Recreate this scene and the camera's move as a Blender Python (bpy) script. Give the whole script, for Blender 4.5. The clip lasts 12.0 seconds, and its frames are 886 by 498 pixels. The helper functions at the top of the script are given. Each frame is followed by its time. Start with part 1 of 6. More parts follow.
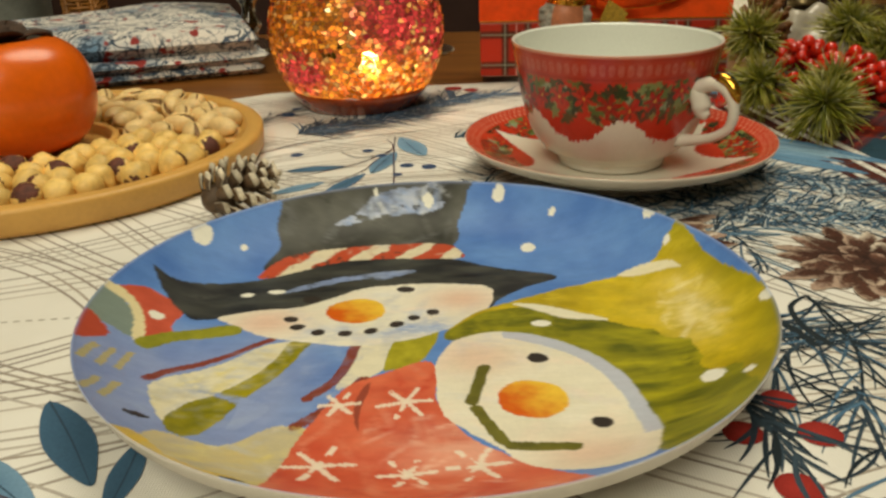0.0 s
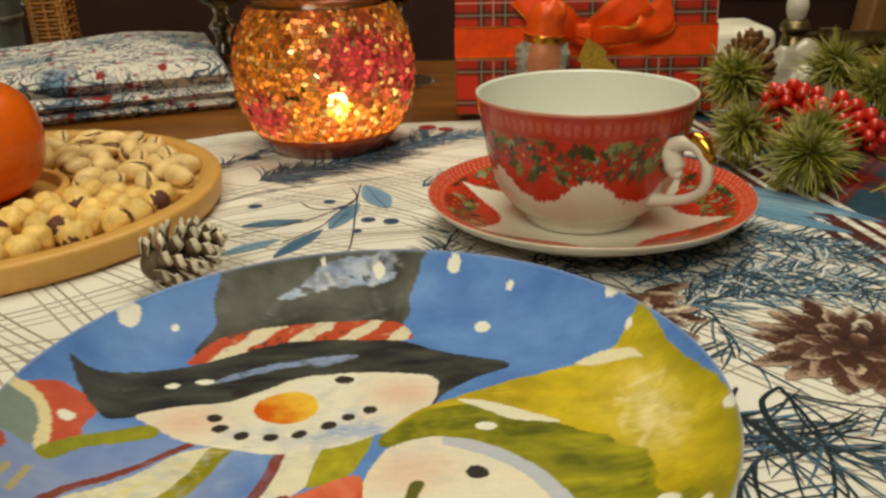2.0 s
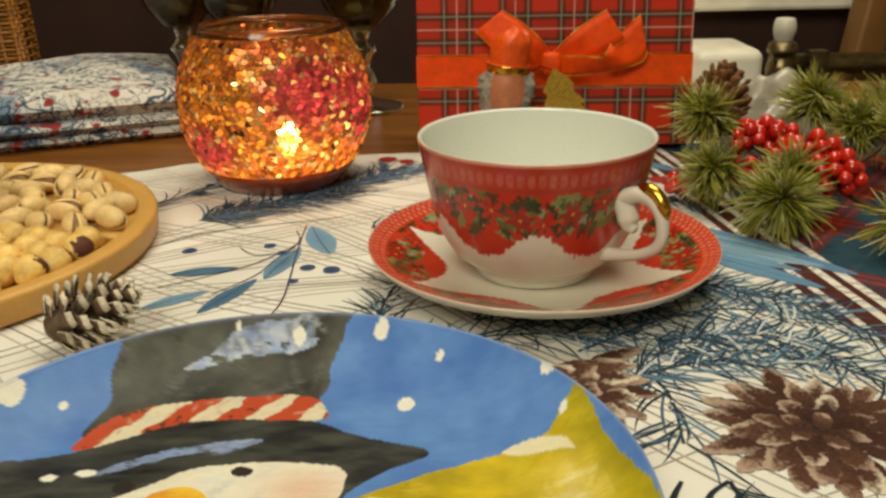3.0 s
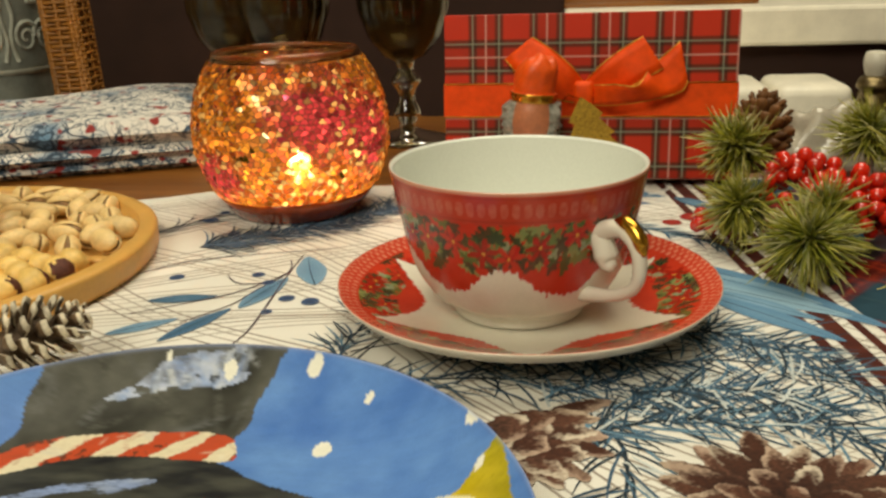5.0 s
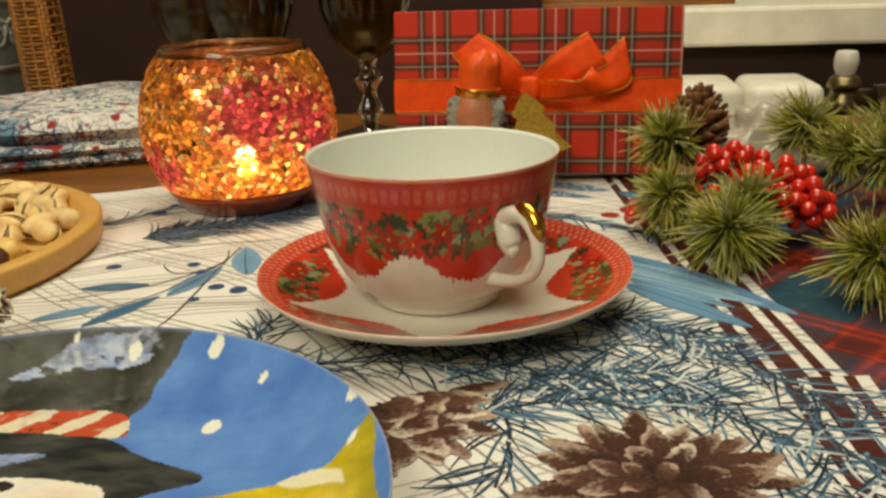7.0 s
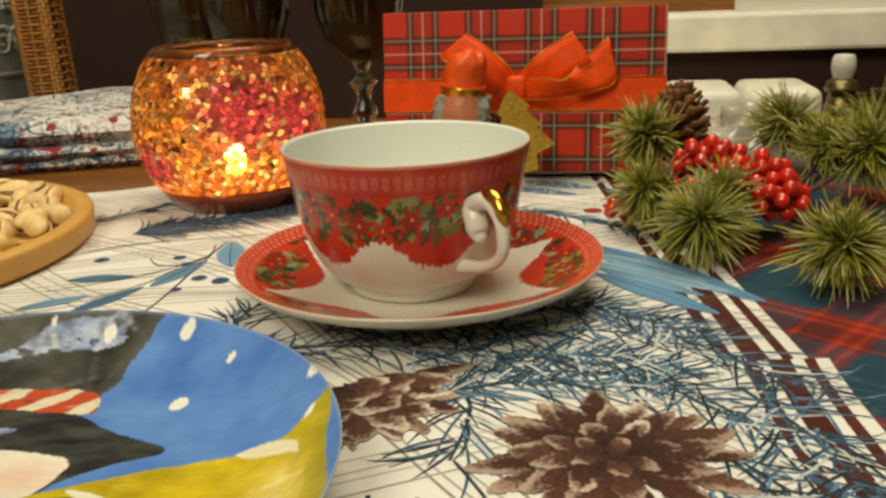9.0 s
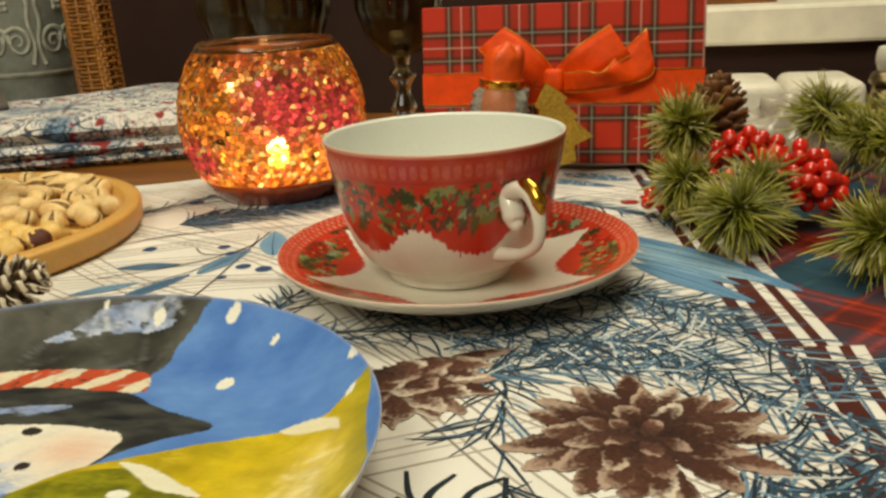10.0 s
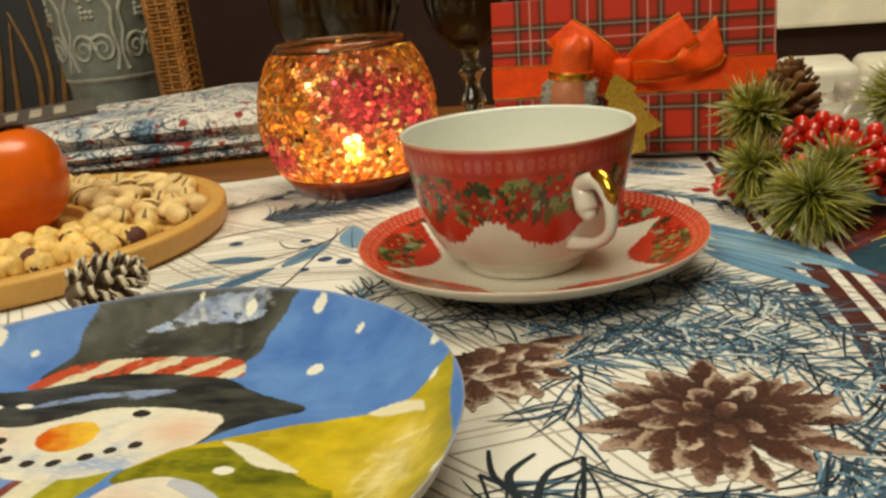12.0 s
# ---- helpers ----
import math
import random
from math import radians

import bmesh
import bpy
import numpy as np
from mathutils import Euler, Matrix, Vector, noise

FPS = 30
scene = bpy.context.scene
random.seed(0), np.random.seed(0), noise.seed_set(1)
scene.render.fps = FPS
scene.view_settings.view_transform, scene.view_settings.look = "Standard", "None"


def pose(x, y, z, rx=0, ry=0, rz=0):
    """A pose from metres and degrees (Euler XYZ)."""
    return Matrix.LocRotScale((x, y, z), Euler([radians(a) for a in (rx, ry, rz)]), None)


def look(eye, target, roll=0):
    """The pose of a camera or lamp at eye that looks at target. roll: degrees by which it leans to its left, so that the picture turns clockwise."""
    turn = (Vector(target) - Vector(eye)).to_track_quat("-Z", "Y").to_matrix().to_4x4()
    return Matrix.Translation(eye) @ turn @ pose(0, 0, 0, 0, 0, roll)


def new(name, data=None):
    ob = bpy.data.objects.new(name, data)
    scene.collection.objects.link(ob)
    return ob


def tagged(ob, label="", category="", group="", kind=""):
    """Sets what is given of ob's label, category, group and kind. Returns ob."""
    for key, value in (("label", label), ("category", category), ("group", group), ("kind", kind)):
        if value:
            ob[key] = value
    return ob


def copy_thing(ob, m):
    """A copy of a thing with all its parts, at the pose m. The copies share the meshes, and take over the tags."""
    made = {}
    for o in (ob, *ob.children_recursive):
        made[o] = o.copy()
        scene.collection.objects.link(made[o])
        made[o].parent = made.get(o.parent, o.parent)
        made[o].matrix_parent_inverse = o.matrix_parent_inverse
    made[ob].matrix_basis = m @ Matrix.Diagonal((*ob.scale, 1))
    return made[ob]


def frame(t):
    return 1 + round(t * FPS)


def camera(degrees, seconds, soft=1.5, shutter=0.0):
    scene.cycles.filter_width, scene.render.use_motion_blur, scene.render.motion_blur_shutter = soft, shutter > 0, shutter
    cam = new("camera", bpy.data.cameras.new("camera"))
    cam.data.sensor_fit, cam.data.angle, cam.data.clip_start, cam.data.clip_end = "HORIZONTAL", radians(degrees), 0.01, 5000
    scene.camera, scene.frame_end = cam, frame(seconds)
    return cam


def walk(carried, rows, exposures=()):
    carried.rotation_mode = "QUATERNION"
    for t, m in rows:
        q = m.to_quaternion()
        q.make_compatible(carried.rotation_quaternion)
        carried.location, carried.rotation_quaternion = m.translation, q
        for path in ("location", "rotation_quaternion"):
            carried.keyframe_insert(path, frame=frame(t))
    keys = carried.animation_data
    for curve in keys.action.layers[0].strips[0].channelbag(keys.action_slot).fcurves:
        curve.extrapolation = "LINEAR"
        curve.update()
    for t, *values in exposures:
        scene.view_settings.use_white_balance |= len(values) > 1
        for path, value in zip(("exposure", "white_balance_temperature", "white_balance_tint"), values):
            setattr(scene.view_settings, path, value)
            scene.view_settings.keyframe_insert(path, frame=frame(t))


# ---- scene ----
cam = camera(53.7, 12.0, soft=2.7)
PATH = [
    (0, (0.01, -0.002, 0.129), (-0.021, 1.846, -0.636), -1.6),
    (0.5, (0.009, 0.002, 0.134), (-0.026, 1.853, -0.625), -1.6),
    (1, (0.006, 0.006, 0.141), (-0.028, 1.858, -0.616), -1.6),
    (1.5, (0.012, 0.015, 0.145), (-0.031, 1.867, -0.608), -1.7),
    (2, (0.028, 0.028, 0.142), (-0.004, 1.883, -0.604), -1.5),
    (2.5, (0.041, 0.045, 0.145), (0.006, 1.902, -0.598), -1.6),
    (3, (0.052, 0.061, 0.148), (0.023, 1.924, -0.578), -1.2),
    (3.2, (0.058, 0.065, 0.147), (0.039, 1.934, -0.565), -0.7),
    (4.8, (0.1, 0.087, 0.136), (-0.167, 1.965, -0.5), -1.9),
    (5, (0.102, 0.087, 0.136), (-0.17, 1.963, -0.5), -2.0),
    (5.5, (0.106, 0.087, 0.136), (-0.181, 1.963, -0.495), -2.1),
    (6, (0.109, 0.089, 0.134), (-0.178, 1.966, -0.494), -2.1),
    (6.5, (0.122, 0.087, 0.134), (-0.163, 1.963, -0.497), -2.1),
    (7, (0.136, 0.084, 0.131), (-0.146, 1.962, -0.497), -2.0),
    (7.5, (0.144, 0.084, 0.125), (-0.136, 1.963, -0.501), -2.0),
    (9.3, (0.154, 0.076, 0.124), (-0.179, 1.955, -0.474), -2.5),
    (9.5, (0.155, 0.075, 0.124), (-0.198, 1.948, -0.482), -2.6),
    (10, (0.154, 0.07, 0.123), (-0.246, 1.935, -0.481), -3.0),
    (10.5, (0.156, 0.071, 0.121), (-0.263, 1.932, -0.481), -3.1),
    (11, (0.156, 0.07, 0.12), (-0.29, 1.922, -0.491), -3.6),
    (11.5, (0.154, 0.06, 0.126), (-0.37, 1.89, -0.49), -5.0),
    (12, (0.154, 0.058, 0.127), (-0.396, 1.88, -0.486), -5.3),
]
walk(cam, [(t, look(eye, target, roll)) for t, eye, target, roll in PATH],
     [(0.0, -0.40), (1.5, -0.38), (3.0, -0.24), (5.0, -0.13), (7.5, -0.12), (9.5, -0.08), (12.0, -0.14)])

# ---- world, lamps ----
world = bpy.data.worlds.new("world")
scene.world = world
world.use_nodes = True
world.node_tree.nodes["Background"].inputs[0].default_value = (1.0, 0.86, 0.68, 1)
world.node_tree.nodes["Background"].inputs[1].default_value = 0.10


def area_lamp(name, eye, target, size, watts, colour):
    data = bpy.data.lights.new(name, "AREA")
    data.shape, data.size, data.energy, data.color = "DISK", size, watts, colour
    ob = new(name, data)
    ob.matrix_world = look(eye, target)
    return ob


area_lamp("ceiling_lamp_light", (0.20, 0.85, 1.62), (0.10, 0.55, 0), 1.05, 22.0, (1.0, 0.93, 0.70))
# added fill from behind the viewer, brightens upright fronts and softens shadows
area_lamp("front_fill_light", (-0.35, -0.85, 1.30), (0.08, 0.5, 0), 0.9, 24.0, (1.0, 0.94, 0.72))
flame_data = bpy.data.lights.new("candle_light", "POINT")
flame_data.energy, flame_data.color, flame_data.shadow_soft_size = 1.0, (1.0, 0.58, 0.22), 0.005
new("candle_light", flame_data).location = (-0.0420, 0.542, 0.032)


# ---- helpers for materials and meshes ----
def S(code):
    """Linear colour from an sRGB hex code."""
    out = []
    for i in (0, 2, 4):
        c = int(code[i:i + 2], 16) / 255
        out.append(c / 12.92 if c <= 0.04045 else ((c + 0.055) / 1.055) ** 2.4)
    return tuple(out)


def shader(name):
    m = bpy.data.materials.new(name)
    m.use_nodes = True
    return m, m.node_tree.nodes, m.node_tree.links, m.node_tree.nodes["Principled BSDF"]


def node(nodes, kind, **inputs):
    n = nodes.new(kind)
    for key, value in inputs.items():
        n.inputs[key.replace("_", " ")].default_value = value
    return n


def surface(name, colour, rough=0.5, metal=0.0, vary=0.2, scale=60.0, bump=0.1, fine=600.0, coat=0.0, per_piece=0.0, sheen=0.0):
    """A plain real surface: colour that varies at two scales, and fine relief."""
    m, nodes, links, bsdf = shader(name)
    place = nodes.new("ShaderNodeTexCoord")
    big = node(nodes, "ShaderNodeTexNoise", Scale=scale, Detail=4.0)
    small = node(nodes, "ShaderNodeTexNoise", Scale=fine, Detail=3.0)
    links.new(place.outputs["Object"], big.inputs["Vector"])
    links.new(place.outputs["Object"], small.inputs["Vector"])
    ramp = nodes.new("ShaderNodeValToRGB")
    ramp.color_ramp.elements[0].position, ramp.color_ramp.elements[1].position = 0.3, 0.7
    ramp.color_ramp.elements[0].color = (*[c * (1 - vary) for c in colour], 1)
    ramp.color_ramp.elements[1].color = (*[min(1, c * (1 + vary)) for c in colour], 1)
    add = nodes.new("ShaderNodeMath")
    add.operation = "MULTIPLY_ADD"
    add.inputs[1].default_value = 0.35
    links.new(small.outputs["Fac"], add.inputs[0])
    sub = nodes.new("ShaderNodeMath")
    sub.operation = "SUBTRACT"
    sub.inputs[1].default_value = 0.175
    links.new(big.outputs["Fac"], sub.inputs[0])
    links.new(sub.outputs[0], add.inputs[2])
    links.new(add.outputs[0], ramp.inputs[0])
    out = ramp.outputs[0]
    if per_piece:
        info = nodes.new("ShaderNodeObjectInfo")
        hsv = nodes.new("ShaderNodeHueSaturation")
        rng = nodes.new("ShaderNodeMapRange")
        rng.inputs["To Min"].default_value, rng.inputs["To Max"].default_value = 1 - per_piece, 1 + per_piece
        links.new(info.outputs["Random"], rng.inputs["Value"])
        links.new(rng.outputs[0], hsv.inputs["Value"])
        links.new(out, hsv.inputs["Color"])
        out = hsv.outputs[0]
    links.new(out, bsdf.inputs["Base Color"])
    bsdf.inputs["Roughness"].default_value, bsdf.inputs["Metallic"].default_value = rough, metal
    bsdf.inputs["Coat Weight"].default_value, bsdf.inputs["Coat Roughness"].default_value = coat, 0.08
    bsdf.inputs["Sheen Weight"].default_value = sheen
    if bump:
        b = node(nodes, "ShaderNodeBump", Strength=bump, Distance=0.0006)
        links.new(small.outputs["Fac"], b.inputs["Height"])
        links.new(b.outputs[0], bsdf.inputs["Normal"])
    return m


def painted(name, rough=0.25, coat=0.0, weave=False):
    """Reads the paint laid on the mesh, with a little grain; woven threads for cloth."""
    m, nodes, links, bsdf = shader(name)
    paint = nodes.new("ShaderNodeAttribute")
    paint.attribute_name = "paint"
    place = nodes.new("ShaderNodeTexCoord")
    grain = node(nodes, "ShaderNodeTexNoise", Scale=900.0 if not weave else 1400.0, Detail=3.0)
    links.new(place.outputs["Object"], grain.inputs["Vector"])
    rng = nodes.new("ShaderNodeMapRange")
    rng.inputs["To Min"].default_value, rng.inputs["To Max"].default_value = (0.75, 1.2) if weave else (0.92, 1.06)
    links.new(grain.outputs["Fac"], rng.inputs["Value"])
    mix = nodes.new("ShaderNodeMix")
    mix.data_type, mix.blend_type = "RGBA", "MULTIPLY"
    mix.inputs["Factor"].default_value = 1.0
    links.new(paint.outputs["Color"], mix.inputs["A"])
    links.new(rng.outputs[0], mix.inputs["B"])
    links.new(mix.outputs["Result"], bsdf.inputs["Base Color"])
    bsdf.inputs["Roughness"].default_value = rough
    bsdf.inputs["Coat Weight"].default_value, bsdf.inputs["Coat Roughness"].default_value = coat, 0.05
    if rough > 0.4:
        bsdf.inputs["Specular IOR Level"].default_value = 0.2
    return m


def mesh_of(name, verts, faces, material, colours=None, smooth=True, slots=None):
    me = bpy.data.meshes.new(name)
    me.from_pydata([tuple(v) for v in verts], [], [tuple(f) for f in faces])
    for m in (material if isinstance(material, (list, tuple)) else [material]):
        me.materials.append(m)
    if smooth:
        me.polygons.foreach_set("use_smooth", [True] * len(me.polygons))
    if slots is not None:
        me.polygons.foreach_set("material_index", slots)
    if colours is not None:
        layer = me.color_attributes.new("paint", "FLOAT_COLOR", "POINT")
        c = np.ones((len(verts), 4), np.float32)
        c[:, :3] = colours
        layer.data.foreach_set("color", c.ravel())
    me.update()
    return me


def hang(name, mesh, parent=None, label="", m=None):
    ob = new(name, mesh)
    ob.parent = parent
    if m is not None:
        ob.matrix_basis = m
    if label:
        ob["label"] = label
    return ob


def part(name, bm, material, parent, label="", smooth=True, m=None):
    me = bpy.data.meshes.new(name)
    bmesh.ops.recalc_face_normals(bm, faces=bm.faces)
    bm.to_mesh(me)
    bm.free()
    me.materials.append(material)
    if smooth:
        me.polygons.foreach_set("use_smooth", [True] * len(me.polygons))
    return hang(name, me, parent, label, m)


def thing(name, m, label, category, group="", kind=""):
    ob = new(name)
    ob.empty_display_size = 0.02
    ob.matrix_basis = m
    return tagged(ob, label, category, group, kind)


def curve_through(points, n=8, closed=False):
    """Catmull-Rom through a few control points."""
    p = [np.array(q, float) for q in points]
    k = len(p)
    out = []
    for i in range(k if closed else k - 1):
        a, b, c, d = (p[(i + j) % k] if closed else p[min(max(i + j, 0), k - 1)] for j in (-1, 0, 1, 2))
        for s in range(n):
            t = s / n
            out.append(0.5 * (2 * b + (c - a) * t + (2 * a - 5 * b + 4 * c - d) * t * t + (3 * b - a - 3 * c + d) * t ** 3))
    if not closed:
        out.append(p[-1])
    return np.array(out)


def turned(profile, n):
    """Grid (rings, n, 3) of a turned form from (radius, height) pairs."""
    profile = np.array(profile, float)
    a = np.linspace(0, 2 * math.pi, n, endpoint=False)
    r, z = profile[:, 0][:, None], profile[:, 1][:, None]
    return np.stack([r * np.cos(a), r * np.sin(a), z + 0 * a], -1)


def grid_mesh(name, grid, material, colours=None, wrap=True, smooth=True):
    rows_, cols = grid.shape[:2]
    i, j = np.meshgrid(np.arange(rows_ - 1), np.arange(cols if wrap else cols - 1), indexing="ij")
    k = (j + 1) % cols
    faces = np.stack([i * cols + j, i * cols + k, (i + 1) * cols + k, (i + 1) * cols + j], -1).reshape(-1, 4)
    return mesh_of(name, grid.reshape(-1, 3).tolist(), faces.tolist(), material, None if colours is None else colours.reshape(-1, 3), smooth)


def lathe(name, profile, n, material, parent=None, label="", m=None, smooth=True):
    return hang(name, grid_mesh(name, turned(profile, n), material, smooth=smooth), parent, label, m)


def box_bm(x0, x1, y0, y1, z0, z1, bevel=0.0, segments=2):
    bm = bmesh.new()
    bmesh.ops.create_cube(bm, size=1)
    bmesh.ops.scale(bm, vec=(x1 - x0, y1 - y0, z1 - z0), verts=bm.verts)
    bmesh.ops.translate(bm, vec=((x0 + x1) / 2, (y0 + y1) / 2, (z0 + z1) / 2), verts=bm.verts)
    if bevel:
        bmesh.ops.bevel(bm, geom=bm.edges[:], offset=bevel, segments=segments, affect="EDGES", profile=0.5)
    return bm


def tube_mesh(name, points, radii, material, sides=8):
    """A round bar along points, with a radius at each."""
    pts = [Vector(p) for p in points]
    verts, faces = [], []
    u = None
    for i, p in enumerate(pts):
        d = (pts[min(i + 1, len(pts) - 1)] - pts[max(i - 1, 0)]).normalized()
        if u is None:
            u = d.orthogonal().normalized() if abs(d.z) > 0.98 else d.cross(Vector((0, 0, 1))).normalized()
        else:
            u = (u - d * u.dot(d)).normalized()
        w = d.cross(u)
        r = radii[i] if isinstance(radii, (list, tuple, np.ndarray)) else radii
        for s in range(sides):
            a = 2 * math.pi * s / sides
            verts.append(p + (u * math.cos(a) + w * math.sin(a)) * r)
    for i in range(len(pts) - 1):
        for s in range(sides):
            t = (s + 1) % sides
            faces.append((i * sides + s, i * sides + t, (i + 1) * sides + t, (i + 1) * sides + s))
    faces.append(tuple(range(sides)))
    faces.append(tuple((len(pts) - 1) * sides + s for s in range(sides)))
    return mesh_of(name, verts, faces, material)


# ---- painting by hand: soft brush noise and filled outlines on arrays of places ----
TABLE = np.random.RandomState(7).rand(256, 256)


def clouds(x, y, size, shift=0):
    u, v = np.asarray(x) / size + 31.7 * shift, np.asarray(y) / size + 17.3 * shift
    i, j = np.floor(u).astype(int), np.floor(v).astype(int)
    f, g = u - i, v - j
    f, g = f * f * (3 - 2 * f), g * g * (3 - 2 * g)
    i0, i1, j0, j1 = i % 256, (i + 1) % 256, j % 256, (j + 1) % 256
    return (TABLE[i0, j0] * (1 - f) + TABLE[i1, j0] * f) * (1 - g) + (TABLE[i0, j1] * (1 - f) + TABLE[i1, j1] * f) * g


def brush(x, y, size, shift=0):
    return 0.55 * clouds(x, y, size, shift) + 0.3 * clouds(x, y, size / 2.3, shift + 3) + 0.15 * clouds(x, y, size / 5, shift + 5)


def filled(outline, x, y, n=5):
    """True inside the rounded outline."""
    p = curve_through(outline, n, True)
    q = np.roll(p, -1, 0)
    near = (x > p[:, 0].min()) & (x < p[:, 0].max()) & (y > p[:, 1].min()) & (y < p[:, 1].max())
    out = np.zeros(x.shape, bool)
    xs, ys = x[near], y[near]
    acc = np.zeros(xs.shape, bool)
    for (ax, ay), (bx, by) in zip(p, q):
        if ay != by:
            acc ^= ((ay > ys) != (by > ys)) & (xs < (bx - ax) * (ys - ay) / (by - ay) + ax)
    out[near] = acc
    return out


def stroke(points, width, x, y, n=6):
    """True within width of the rounded line."""
    p = curve_through(points, n)
    best = np.full(x.shape, 1e9)
    for a, b in zip(p[:-1], p[1:]):
        d = b - a
        t = np.clip(((x - a[0]) * d[0] + (y - a[1]) * d[1]) / max(d @ d, 1e-12), 0, 1)
        best = np.minimum(best, np.hypot(x - a[0] - t * d[0], y - a[1] - t * d[1]))
    return best < width


def dabs(col, where, x, y, count, size, tones, seed, strength=0.6, angle=None):
    """Loose strokes of a flat brush inside a region."""
    rnd = random.Random(seed)
    xs, ys = x[where], y[where]
    if not len(xs):
        return
    got = col[where]
    grain = clouds(xs * 0.6, ys * 1.7, 1.1, seed)
    for k in range(count):
        i = rnd.randrange(len(xs))
        a = rnd.uniform(0, math.pi) if angle is None else angle + rnd.gauss(0, 0.3)
        du, dv = xs - xs[i], ys - ys[i]
        p, q = du * math.cos(a) + dv * math.sin(a), -du * math.sin(a) + dv * math.cos(a)
        d = np.hypot(p / (size * rnd.uniform(0.8, 2.0)), q / (size * rnd.uniform(0.25, 0.5)))
        amount = np.clip(1.5 - 1.5 * d, 0, 1) * strength * rnd.uniform(0.4, 1.0) * np.clip(grain * 2.2 - 0.25, 0, 1)
        got = got * (1 - amount[:, None]) + np.array(S(rnd.choice(tones))) * amount[:, None]
    col[where] = got


def lay(col, where, colour, amount=1.0):
    a = np.asarray(amount) * where
    col[...] = col * (1 - a[..., None]) + np.array(colour) * a[..., None]

# ---- materials ----
china = painted("painted_china", 0.2, 0.0)
plate_glaze = painted("painted_glaze", 0.42, 0.0)
cloth_print = painted("printed_cotton", 0.85, 0.0, True)
porcelain = surface("white_porcelain", S("dcd6c8"), 0.12, vary=0.03, bump=0.02, coat=0.4)
gold = surface("worn_gold", S("c99a3a"), 0.22, 1.0, vary=0.2, bump=0.1)
tinsel_gold = surface("gold_foil_edge", S("e0a040"), 0.35, 1.0, vary=0.5, fine=2500, bump=1.0)
glitter_gold = surface("gold_glitter_card", S("a8862a"), 0.45, 0.6, vary=0.35, scale=900, fine=3000, bump=1.0)
bamboo = surface("bamboo_wood", S("cc9c50"), 0.42, vary=0.12, scale=25, fine=500, bump=0.08)
skin = surface("persimmon_skin", S("e0640a"), 0.28, vary=0.14, scale=28, bump=0.05, fine=300, coat=0.25)
calyx_mat = surface("dried_calyx", S("3d2a1c"), 0.8, vary=0.35, scale=200, bump=0.6)
hazel_mat = surface("blanched_hazelnut", S("e4be6c"), 0.5, vary=0.18, scale=120, bump=0.35, fine=500, per_piece=0.14)
hazel_skin = surface("hazelnut_skin", S("5a2c1c"), 0.7, vary=0.35, scale=300, bump=0.6)
shell_mat = surface("pistachio_shell", S("e0c184"), 0.5, vary=0.14, scale=150, bump=0.2, per_piece=0.13)
kernel_mat = surface("pistachio_kernel", S("8a6a44"), 0.7, vary=0.4, scale=300, bump=0.5)
scale_brown = surface("cone_scale", S("5a4632"), 0.65, vary=0.4, scale=200, bump=0.4, per_piece=0.3)
scale_tip = surface("silvered_scale_tip", S("cabfa8"), 0.6, vary=0.3, scale=400, bump=0.5, per_piece=0.25)
cone_warm = surface("warm_cone_scale", S("66401a"), 0.65, vary=0.35, scale=250, bump=0.4, per_piece=0.3)
ribbon_mat = surface("orange_satin", S("e24a04"), 0.55, vary=0.14, scale=160, bump=0.3, fine=1800)
ribbon_mat.node_tree.nodes["Principled BSDF"].inputs["Specular IOR Level"].default_value = 0.2
berry_mat = surface("red_lacquer", S("c2220c"), 0.2, vary=0.2, scale=150, bump=0.03, coat=0.6, per_piece=0.2)
stem_mat = surface("brown_stem", S("4a3322"), 0.7, vary=0.3, bump=0.4)
slot_shade = surface("dark_slot_shade", S("241712"), 0.35, vary=0.25, scale=12, bump=0.05)
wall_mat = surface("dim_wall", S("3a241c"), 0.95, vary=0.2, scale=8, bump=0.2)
white_paint = surface("old_white_enamel", S("efe8d6"), 0.4, vary=0.1, scale=30, bump=0.15)
white_plastic = surface("white_plastic", S("d6d0c0"), 0.35, vary=0.05, bump=0.05)
brass = surface("dull_brass", S("8a7a58"), 0.4, 1.0, vary=0.3, scale=120, bump=0.3)
wax = surface("candle_wax", S("e8dcc0"), 0.5, vary=0.05, bump=0.1)
tin = surface("tealight_tin", S("b8b4ac"), 0.3, 1.0, vary=0.1)
stone_grey = surface("grey_ceramic", S("767a72"), 0.7, vary=0.2, scale=60, bump=0.4, fine=400)
relief_mat = surface("pale_relief", S("9c9e92"), 0.7, vary=0.25, scale=90, bump=0.4)
cane_mat = surface("honey_cane", S("8f5c1c"), 0.5, vary=0.35, scale=80, bump=0.3)
cane_dark = surface("cane_backing", S("55340f"), 0.8, vary=0.3, bump=0.3)
plaster = surface("ceiling_paint", S("cfc2aa"), 0.9, vary=0.05, bump=0.2, scale=4)
parquet = surface("dark_floor", S("4a3424"), 0.5, vary=0.3, scale=6, bump=0.1)


